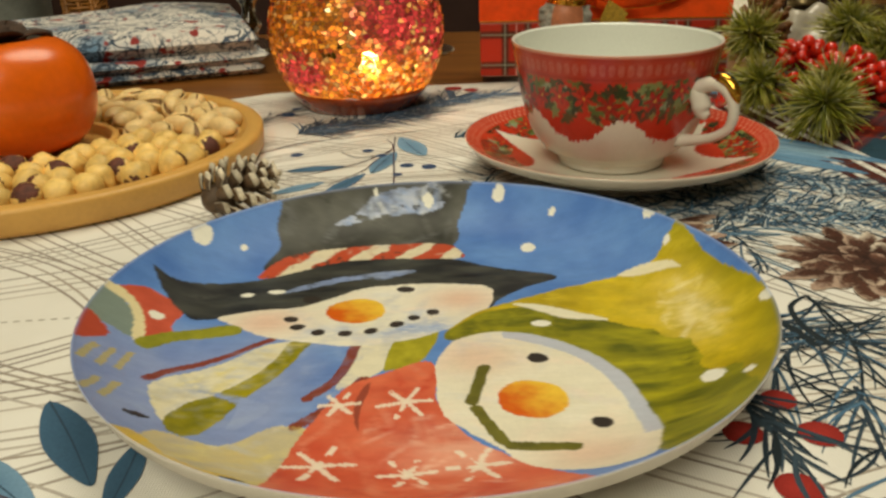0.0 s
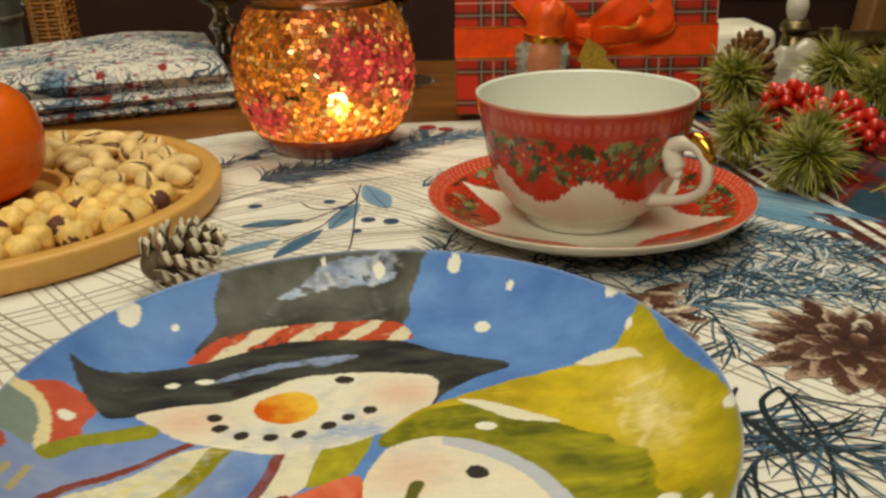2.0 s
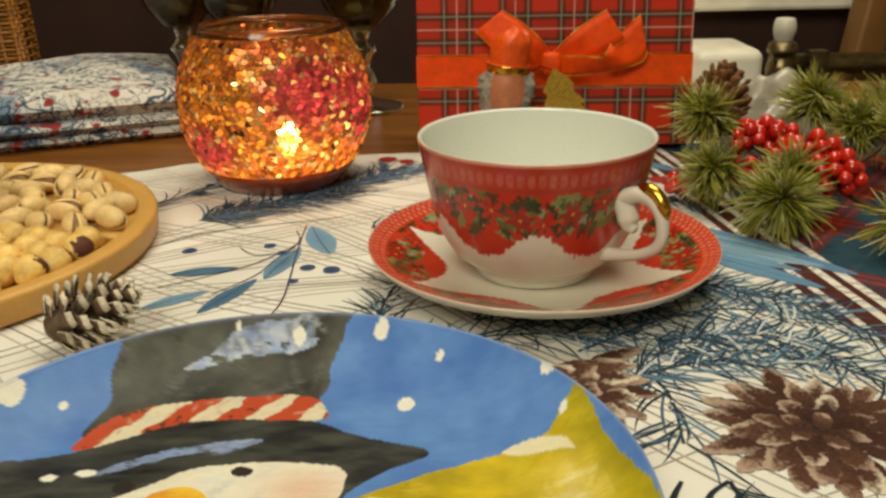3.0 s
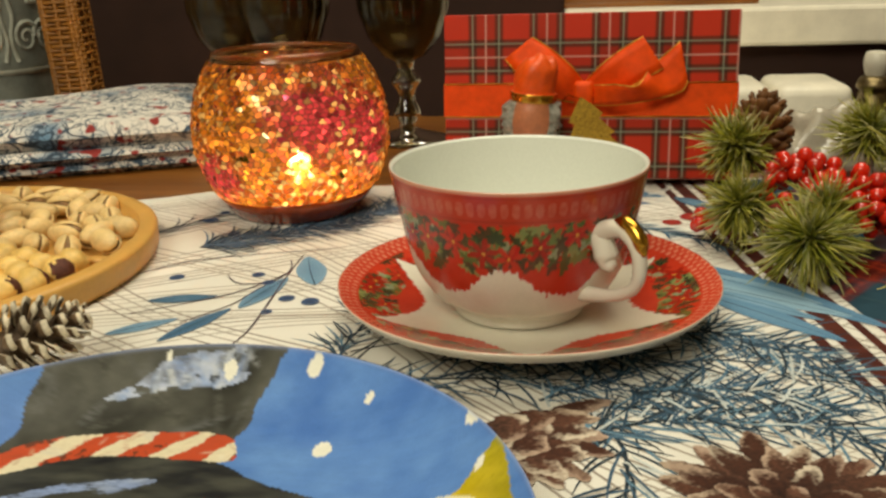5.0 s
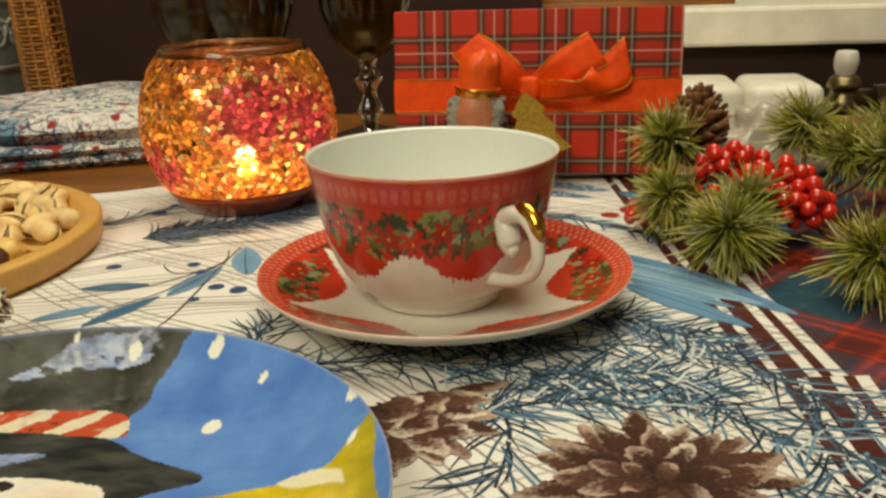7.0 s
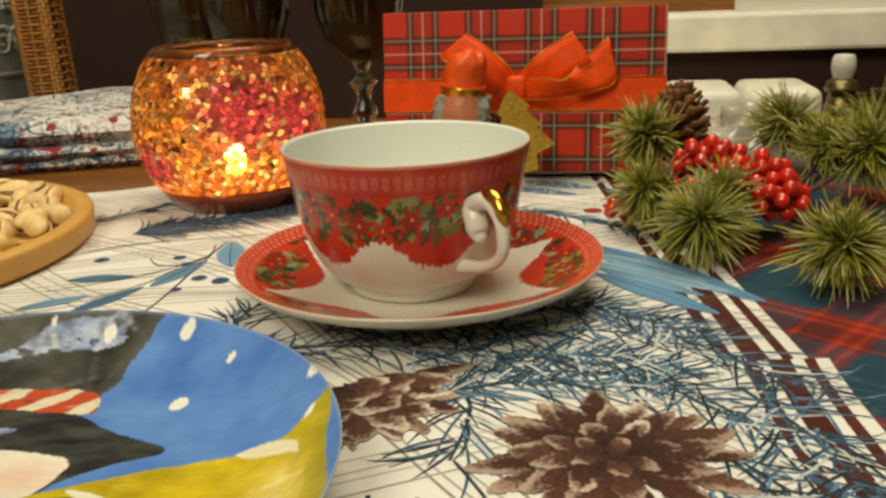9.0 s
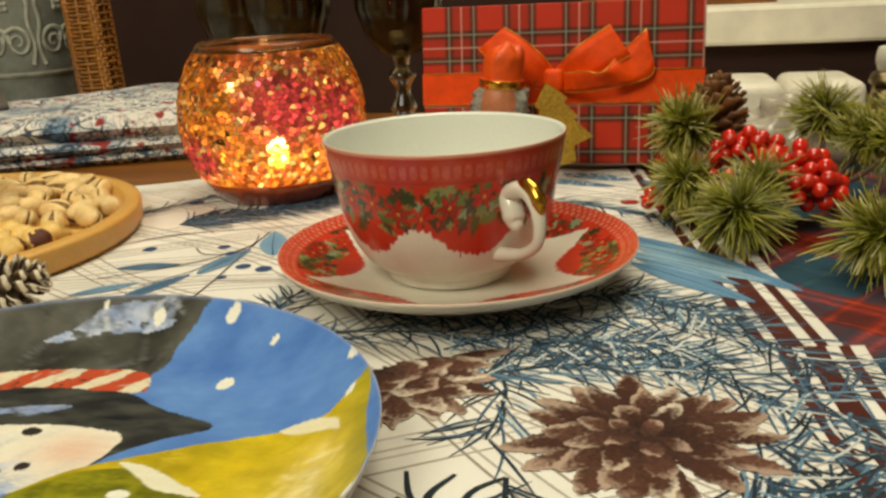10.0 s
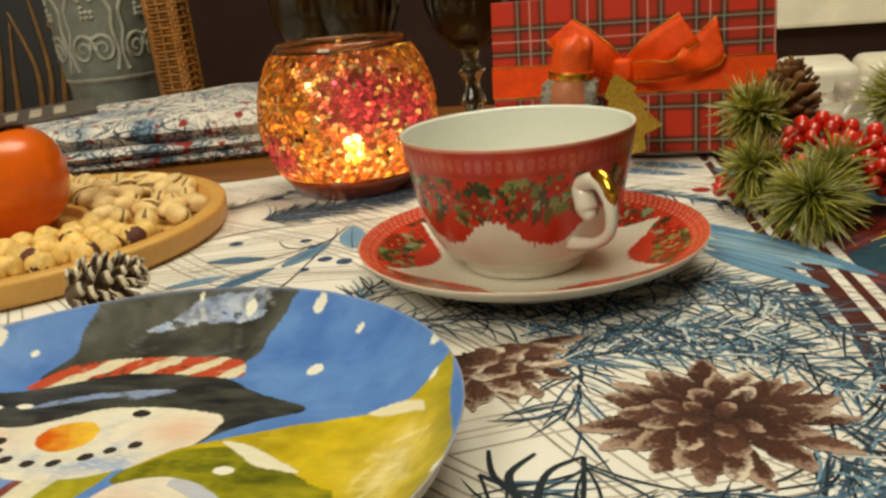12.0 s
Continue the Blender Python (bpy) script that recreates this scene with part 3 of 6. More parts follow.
# ---- cup and saucer ----
def garland(col, u, v, w, spots, seed, inside):
    """Holly leaves, red blooms and berries scattered along a garland; u runs along it and v across it, in millimetres, w its length."""
    rnd = random.Random(seed)
    wrap = lambda du: (du + w / 2) % w - w / 2
    for k in range(spots * 13):
        cu, cv, a = rnd.uniform(0, w), rnd.gauss(0, 4.2), rnd.uniform(0, math.pi)
        du, dv = wrap(u - cu), v - cv
        p, q = du * math.cos(a) + dv * math.sin(a), -du * math.sin(a) + dv * math.cos(a)
        tone = rnd.choice(("3a4a28", "55662f", "66743a", "2e3a22", "45552c", "2a3420", "7c8a52", "4a3a24", "8f9a78"))
        lay(col, (np.hypot(p / rnd.uniform(2.6, 4.8), q / rnd.uniform(1.4, 2.6)) < 1 + 0.25 * np.sin(np.arctan2(q, p) * 7)) & inside, S(tone), 0.9)
    for k in range(spots):
        cu, cv, turn = w * (k + 0.5) / spots + rnd.uniform(-2, 2), rnd.uniform(-3.0, 3.0), rnd.uniform(0, 6)
        du, dv = wrap(u - cu), v - cv
        rr, aa = np.hypot(du, dv), np.arctan2(dv, du)
        big = rnd.uniform(0.8, 1.35)
        lay(col, (rr < big * (3.6 + 2.0 * np.cos(6 * aa + turn))) & inside, S(rnd.choice(("a82a18", "b83420", "9c2414"))))
        lay(col, (rr < big * 3.4) & (np.cos(6 * aa + turn) < -0.55) & inside, S("6e1c12"), 0.7)
        lay(col, (rr < 0.6) & inside, S("cf9a3a"))
    for k in range(spots * 2):
        cu, cv = rnd.uniform(0, w), rnd.gauss(0, 3.2)
        lay(col, (np.hypot(wrap(u - cu), v - cv) < 0.9) & inside, S("b3221a"))


def build_saucer():
    saucer = thing("saucer", pose(0.088, 0.406, 0), "white china saucer with red lattice rim and holly garlands", "saucer")
    R = 0.0728
    h = lambda q: 0.0052 + 0.0133 * (max(q - 0.026, 0) / (R - 0.026)) ** 1.9
    r = np.concatenate([[0.0002], np.linspace(0.001, R - 0.0006, 105)])
    prof = [(q, h(q)) for q in r] + [(R, h(R) - 0.0004), (R - 0.0004, h(R) - 0.0016)]
    n = len(r)
    prof += [(q, h(q) - 0.0030) for q in np.linspace(R - 0.003, 0.042, 8)] + [(0.040, 0.0006), (0.037, 0.0004), (0.0365, 0.0025), (0.0002, 0.0028)]
    g = turned(prof, 760)
    x, y = g[..., 0] * 1000, g[..., 1] * 1000
    rr, a = np.hypot(x, y), np.arctan2(y, x)
    col = mix(S("d8d2c0"), S("e4dfd0"), brush(x, y, 12, 1))
    every = math.radians(60)
    off = (a - math.radians(-116) + every / 2) % every - every / 2
    inner = 40 + 23 * (np.abs(off) / math.radians(30)) ** 2.3
    drape = rr > inner + 0.5 * np.sin(a * 90) + 1.6 * (clouds(x, y, 2.0, 7) - 0.5)
    lay(col, drape, mix(S("b8321c"), S("cc4026"), brush(x, y, 6, 2)))
    garland(col, a * 56, rr - 57.0 - 2.0 * np.cos(off * 6), 2 * math.pi * 56, 34, 5, drape & (rr > 50) & (rr < 65))
    rim = rr > 65.5
    lay(col, rim, S("c0402a"))
    cell = (np.sin(a * 120) * np.sin((rr - 65.5) / 7.3 * math.pi * 3)) > 0.25
    lay(col, rim & cell & (rr < 71.8), S("d4866a"), 0.8)
    lay(col, rr > 72.2, S("d8cdb8"))
    col[n + 1:] = S("dad5c8")
    hang("dish", grid_mesh("dish", g, china, col), saucer)
    lathe("foot_ring", [(0.0405, 0.0030), (0.0400, 0.0003), (0.0375, 0.0003), (0.0370, 0.0032)], 80, porcelain, saucer, "plain white foot ring")


def build_cup():
    cup = thing("tea_cup", pose(0.0850, 0.4047, 0.0053), "white china teacup with red holly garland and gilded handle", "cup")
    out = curve_through([(0.0235, 0.0), (0.0250, 0.0012), (0.0262, 0.0045), (0.0335, 0.0100), (0.0390, 0.0190), (0.0422, 0.0290), (0.0445, 0.0400), (0.0464, 0.0500), (0.0478, 0.0576)], 16)
    n_out = len(out)
    lip = [(0.0477, 0.0580), (0.0472, 0.0581), (0.0467, 0.0577)]
    inn = [(q[0] - 0.0016, q[1] + 0.0003) for q in out[::-1] if q[1] > 0.006]
    floor_ = [(0.022, 0.0068), (0.012, 0.0062), (0.0002, 0.0060)]
    g = turned([(0.0002, 0.0015), (0.0222, 0.0015)] + list(out) + lip + inn[2:] + floor_, 800)
    z = g[..., 2] * 1000
    a = np.arctan2(g[..., 1], g[..., 0])
    u = a * 44
    col = mix(S("d9d3c2"), S("e6e1d4"), brush(u, z, 12, 1))
    every = math.radians(60)
    off = ((a - math.radians(-65)) + every / 2) % every - every / 2
    k = np.clip(np.abs(off) / math.radians(20), 0, 1.5)
    low = np.where(k < 1, 19.0 + 8 * k ** 2.6, 27.0 + 8 * (k - 1)) + 0.5 * np.sin(a * 110) + 2.2 * (clouds(u, z, 2.2, 9) - 0.5)
    lay(col, (z > low) & (z < 49), mix(S("b62c18"), S("c63a22"), brush(u, z, 6, 2)))
    garland(col, u, z - 38.0 - 1.5 * np.cos(off * 6), 2 * math.pi * 44, 26, 3, (z > 27) & (z < 47.5))
    band = z > 46.5 + 0.5 * np.sin(a * 60)
    lay(col, band, mix(S("a83422"), S("b8402a"), brush(u, z, 5, 4)))
    check = np.abs(np.sin(a * 38)) * np.abs(np.sin((z - 48.0) / 7.5 * math.pi)) > 0.45
    lay(col, (z > 48.0) & (z < 55.5) & check, S("c4705a"), 0.15 + 0.45 * clouds(u, z, 1.3, 11))
    lay(col, (np.abs(z - 47.6) < 0.3) | (np.abs(z - 55.9) < 0.25), S("8c2c1c"), 0.6)
    lay(col, z > 56.9, S("c88a72"))
    col[n_out + 3:] = S("dee0d6")
    col[:3] = S("dfdacb")
    hang("bowl", grid_mesh("bowl", g, china, col), cup)
    az = math.radians(-49)
    turn = Matrix.Rotation(az, 4, "Z")
    loop = curve_through([(0.0400, 0, 0.0380), (0.0490, 0, 0.0432), (0.0565, 0, 0.0440), (0.0620, 0, 0.0390), (0.0632, 0, 0.0320), (0.0612, 0, 0.0262), (0.0560, 0, 0.0222), (0.0490, 0, 0.0195), (0.0360, 0, 0.0165)], 6)
    rad = np.interp(np.linspace(0, 1, len(loop)), (0, 0.1, 0.35, 0.6, 0.85, 1), (0.0040, 0.0034, 0.0026, 0.0021, 0.0021, 0.0030))
    handle = hang("handle", tube_mesh("handle", loop, rad, porcelain, 14), cup, "white curled china handle", m=turn)
    curl = curve_through([(0.0440, 0, 0.0410), (0.0468, 0, 0.0360), (0.0486, 0, 0.0315), (0.0512, 0, 0.0300)], 6)
    hang("curl", tube_mesh("curl", curl, np.interp(np.linspace(0, 1, len(curl)), (0, 0.5, 1), (0.0038, 0.0043, 0.0016)), porcelain, 12), handle)
    cap = curve_through([(0.0512, 0, 0.0460), (0.0567, 0, 0.0468), (0.0618, 0, 0.0438), (0.0647, 0, 0.0375)], 6)
    hang("gilding", tube_mesh("gilding", cap, np.interp(np.linspace(0, 1, len(cap)), (0, 0.3, 0.8, 1), (0.0008, 0.0027, 0.0026, 0.0008)), gold, 10), handle, "shiny gilded top of the handle")


build_saucer()
build_cup()


# ---- the glowing candle holder ----
def mosaic_material():
    m, nodes, links, bsdf = shader("crackled_amber_glass")
    geo = nodes.new("ShaderNodeNewGeometry")
    place = nodes.new("ShaderNodeTexCoord")
    paint = nodes.new("ShaderNodeAttribute")
    paint.attribute_name = "paint"
    # brightness of each piece; the top few are glints put into the colour
    rng = nodes.new("ShaderNodeValToRGB")
    rng.color_ramp.elements[0].color, rng.color_ramp.elements[1].color = (0.15, 0.15, 0.15, 1), (1, 1, 1, 1)
    rng.color_ramp.elements[0].position, rng.color_ramp.elements[1].position = 0.0, 1.0
    step = rng.color_ramp.elements.new(0.84)
    step.color = (0.55, 0.55, 0.55, 1)
    links.new(geo.outputs["Random Per Island"], rng.inputs[0])
    mul = nodes.new("ShaderNodeMix")
    mul.data_type, mul.blend_type = "RGBA", "MULTIPLY"
    mul.inputs["Factor"].default_value = 1.0
    links.new(paint.outputs["Color"], mul.inputs["A"])
    links.new(rng.outputs[0], mul.inputs["B"])
    thin = nodes.new("ShaderNodeBsdfTranslucent")
    clear = node(nodes, "ShaderNodeBsdfRefraction", Roughness=0.38, IOR=1.12)
    gloss = node(nodes, "ShaderNodeBsdfGlossy", Roughness=0.12)
    links.new(mul.outputs["Result"], thin.inputs["Color"])
    links.new(mul.outputs["Result"], clear.inputs["Color"])
    links.new(paint.outputs["Color"], gloss.inputs["Color"])
    a, b = nodes.new("ShaderNodeMixShader"), nodes.new("ShaderNodeMixShader")
    a.inputs[0].default_value, b.inputs[0].default_value = 0.34, 0.20
    links.new(thin.outputs[0], a.inputs[1])
    links.new(clear.outputs[0], a.inputs[2])
    links.new(a.outputs[0], b.inputs[1])
    links.new(gloss.outputs[0], b.inputs[2])
    links.new(b.outputs[0], nodes["Material Output"].inputs["Surface"])
    return m


def clear_glass(name, colour, rough=0.02):
    m, nodes, links, bsdf = shader(name)
    bsdf.inputs["Base Color"].default_value = (*colour, 1)
    bsdf.inputs["Roughness"].default_value = rough
    bsdf.inputs["Transmission Weight"].default_value = 1.0
    bsdf.inputs["IOR"].default_value = 1.45
    return m


mosaic_glass = mosaic_material()
grout = surface("dark_grout", S("1e0e06"), 0.6, vary=0.3, scale=300, bump=0.3)
amber_glass = clear_glass("amber_glass", S("f0c890"), 0.10)
flame_mat, flame_nodes, flame_links, flame_bsdf = shader("candle_flame")
flame_bsdf.inputs["Emission Color"].default_value = (1.0, 0.62, 0.2, 1)
flame_bsdf.inputs["Emission Strength"].default_value = 70.0


def build_candle_holder():
    at = (-0.0515, 0.563)
    holder = thing("candle_holder", pose(at[0] + 0.0014, at[1] - 0.003, 0.0) @ Matrix.Diagonal((0.93, 0.93, 1.015, 1)), "round crackle-glass candle holder glowing orange, pink and gold", "candle holder")
    wall = curve_through([(0.0370, 0.0025), (0.0440, 0.0090), (0.0520, 0.0200), (0.0572, 0.0340), (0.0585, 0.0480), (0.0562, 0.0630), (0.0510, 0.0755), (0.0448, 0.0850)], 12)
    rnd = random.Random(11)
    n, rows_ = 104, 29
    z0, z1 = 0.0125, 0.0850
    verts, faces, slots, cols = [], [], [], []
    shift = {}

    def corner(gx, gy):
        """A joint of the honeycomb, pushed about once and shared by the pieces that meet there."""
        key = (round(gx * 6) % (6 * n), round(gy * 6))
        if key not in shift:
            shift[key] = (rnd.uniform(-0.42, 0.42), rnd.uniform(-0.36, 0.36))
        a = 2 * math.pi * (gx + shift[key][0]) / n
        z = min(max(z0 + (z1 - z0) * (gy + shift[key][1]) / rows_, z0), z1)
        r = float(np.interp(z, wall[:, 1], wall[:, 0]))
        return Vector((r * math.cos(a), r * math.sin(a), z))

    for i in range(rows_ + 1):
        for j in range(n):
            cx, cy = j + 0.5 * (i % 2), float(i)
            pts = [corner(cx + dx, cy + dy) for dx, dy in ((0.5, -1 / 3), (0.5, 1 / 3), (0, 2 / 3), (-0.5, 1 / 3), (-0.5, -1 / 3), (0, -2 / 3))]
            mid = sum(pts, Vector()) / 6
            u, v = np.array(cx / n * 2 * math.pi * 0.055), np.array(mid.z)
            f = float(np.clip(1.5 * brush(u, v, 0.024, 2) - 0.25 + rnd.gauss(0, 0.16), 0, 1))
            az = math.degrees(math.atan2(mid.y, mid.x))
            pink = 0.0
            for pa, pz, wa, wz in ((-58, 0.058, 28, 0.018), (-128, 0.028, 20, 0.012), (-20, 0.045, 14, 0.020), (70, 0.05, 40, 0.02), (160, 0.06, 25, 0.016)):
                pink += math.exp(-(((az - pa + 180) % 360 - 180) / wa) ** 2 - ((mid.z - pz) / wz) ** 2)
            pink = min(1.0, max(0.0, pink * 1.45 + rnd.gauss(0, 0.18)))
            warm = [p * (1 - f) + q * f for p, q in zip(S("cc6a2c"), S("f8cc60"))]
            c = tuple(p * (1 - pink) + q * pink for p, q in zip(warm, S("d2587a")))
            if clouds(u, v, 0.006, 8) > 0.965:
                c = S("3c3a12")
            # scattered pale gold pieces: glints of lamplight painted as glass colour
            if rnd.random() < 0.11:
                c = S("f8e8b8")
            outw = Vector((mid.x, mid.y, 0)).normalized()
            lean = Vector((rnd.gauss(0, 1), rnd.gauss(0, 1), rnd.gauss(0, 1))) * 0.16
            base = len(verts)
            for p in pts:
                verts.append(tuple(p + (mid - p) * 0.13 + outw * (0.0003 + lean.dot(p - mid))))
                cols.append(c)
            faces.append(tuple(range(base, base + 6)))
            slots.append(0)
            base = len(verts)
            for p in pts + [p + (mid - p) * 0.18 for p in pts]:
                verts.append(tuple(p))
                cols.append(c)
            for k in range(6):
                q = (k + 1) % 6
                faces.append((base + k, base + q, base + 6 + q, base + 6 + k))
                slots.append(1)
    tagged(hang("mosaic", mesh_of("mosaic", verts, faces, [mosaic_glass, grout], cols, False, slots), holder, "crackled glass pieces in gold, orange and pink"), kind="stuff")
    base = [(0.0002, 0.0), (0.0365, 0.0), (0.0385, 0.0012), (0.0440, 0.0075), (0.0475, 0.0125), (0.0455, 0.0125), (0.0420, 0.0085), (0.0370, 0.0045), (0.0002, 0.0045)]
    lathe("base", base, 96, surface("dark_red_glass", S("8a3a18"), 0.12, vary=0.3, scale=90, bump=0.05, coat=0.6), holder, "dark red glass foot")
    rim = [(0.0450, 0.0848), (0.0438, 0.0864), (0.0430, 0.0884), (0.0420, 0.0893), (0.0410, 0.0894), (0.0402, 0.0884), (0.0410, 0.0864), (0.0432, 0.0846)]
    lathe("rim", rim, 96, amber_glass, holder, "clear amber glass lip")
    # tealight inside: a thing of its own
    tea = thing("tealight", pose(at[0] + 0.0095, at[1] - 0.0210, 0.0047), "small burning tealight in a tin cup inside the glass", "candle")
    lathe("tin_cup", [(0.0002, 0), (0.0185, 0), (0.019, 0.0008), (0.019, 0.0125), (0.0186, 0.0127), (0.0184, 0.0010), (0.0002, 0.0009)], 40, tin, tea)
    lathe("wax", [(0.0002, 0.001), (0.0182, 0.001), (0.0182, 0.0095), (0.010, 0.0088), (0.0002, 0.0085)], 40, wax, tea)
    hang("wick", tube_mesh("wick", [(0, 0, 0.008), (0.0004, 0, 0.013), (0.0012, 0, 0.0165)], 0.0006, calyx_mat, 6), tea)
    lathe("flame", curve_through([(0.0002, 0.0165), (0.0036, 0.0185), (0.0056, 0.0220), (0.0048, 0.0260), (0.0020, 0.0290), (0.0002, 0.0305)], 5), 20, flame_mat, tea, "small yellow candle flame")


build_candle_holder()


# ---- the print on the tablecloth: thin inked shapes lying on the cotton ----
class Ink:
    def __init__(self, level):
        self.verts, self.faces, self.cols, self.z = [], [], [], level

    def strip(self, points, widths, colour, n=4):
        p = curve_through(points, n)
        self.z += 5e-8
        d = np.gradient(p, axis=0)
        d /= np.maximum(np.linalg.norm(d, axis=1), 1e-9)[:, None]
        w = np.interp(np.linspace(0, 1, len(p)), np.linspace(0, 1, len(widths)), widths) / 2
        base = len(self.verts)
        for (x, y), (dx, dy), h in zip(p, d, w):
            self.verts += [(x - dy * h, y + dx * h, self.z), (x + dy * h, y - dx * h, self.z)]
            self.cols += [colour, colour]
        for i in range(len(p) - 1):
            k = base + 2 * i
            self.faces.append((k, k + 1, k + 3, k + 2))

    def ramp(self, points, widths, colours, n=3):
        """A stroke whose colour runs along it."""
        k = len(self.verts)
        self.strip(points, widths, colours[0], n)
        m = (len(self.verts) - k) // 2
        for i in range(m):
            t = i / (m - 1) * (len(colours) - 1)
            j = min(int(t), len(colours) - 2)
            c = tuple(p * (1 - t + j) + q * (t - j) for p, q in zip(colours[j], colours[j + 1]))
            self.cols[k + 2 * i] = self.cols[k + 2 * i + 1] = c

    def blob(self, outline, inner, outer):
        """A filled shape; the colour runs from its middle to its edge."""
        self.z += 5e-8
        p = curve_through(outline, 3, True)
        c = p.mean(0)
        base = len(self.verts)
        self.verts.append((c[0], c[1], self.z))
        self.cols.append(inner)
        for x, y in p:
            self.verts.append((x, y, self.z))
            self.cols.append(outer)
        for i in range(len(p)):
            self.faces.append((base, base + 1 + i, base + 1 + (i + 1) % len(p)))

    def quad(self, corners, colour):
        self.z += 5e-8
        base = len(self.verts)
        for x, y in corners:
            self.verts.append((x, y, self.z))
            self.cols.append(colour)
        self.faces.append((base, base + 1, base + 2, base + 3))

    def done(self, name, label):
        tagged(hang(name, mesh_of(name, self.verts, self.faces, cloth_print, self.cols, False), tablecloth, label), kind="stuff")


def tint(rnd, codes, k=0.12):
    c = S(rnd.choice(codes))
    f = 1 + rnd.uniform(-k, k)
    return tuple(v * f for v in c)


BLUES = ("415a70", "54728a", "2b3945", "66869c", "465f76", "232e38", "344a5c", "c0c6c6", "2a3640", "3a5064")
DARKS = ("26323c", "1f2930", "34434f", "2d3a46")


def on_cloth(x, y):
    return y < far_hem(x) - 0.003


def fir_branch(ink, rnd, spine, needles, length, codes, width=0.0009, spread=(25, 65), both=True, stray=0.0):
    p = curve_through(spine, 10)
    ink.strip(spine, [0.0016, 0.0013, 0.0008], tint(rnd, DARKS))
    for k in range(needles):
        i = rnd.randrange(len(p) - 1)
        d = p[i + 1] - p[i]
        a = math.atan2(d[1], d[0]) + math.radians(rnd.uniform(*spread)) * (rnd.choice((-1, 1)) if both else 1)
        L = length * rnd.uniform(0.55, 1.15)
        s = p[i] + (p[i + 1] - p[i]) * rnd.random() + np.array((rnd.gauss(0, 1), rnd.gauss(0, 1))) * stray
        bend = rnd.uniform(-0.4, 0.4)
        q = [(s[0] + L * t * math.cos(a + bend * t), s[1] + L * t * math.sin(a + bend * t)) for t in (0, 0.35, 0.7, 1.0)]
        if on_cloth(*q[-1]):
            ink.strip(q, [width * rnd.uniform(0.7, 1.4), width * 1.3, width * 0.25], tint(rnd, codes), 3)


def leaf_print(ink, a, b, width, codes, rnd):
    a, b = np.array(a), np.array(b)
    d = b - a
    n = np.array((-d[1], d[0])) / np.linalg.norm(d) * width / 2
    ink.blob([a, a + d * 0.25 + n * 0.8, a + d * 0.55 + n, a + d * 0.85 + n * 0.5, b, a + d * 0.8 - n * 0.6, a + d * 0.5 - n, a + d * 0.2 - n * 0.7], tint(rnd, codes), tint(rnd, codes))
    ink.strip([a, a + d * 0.5 + n * 0.1, b], [0.0007, 0.0005, 0.0002], S("33485a"))


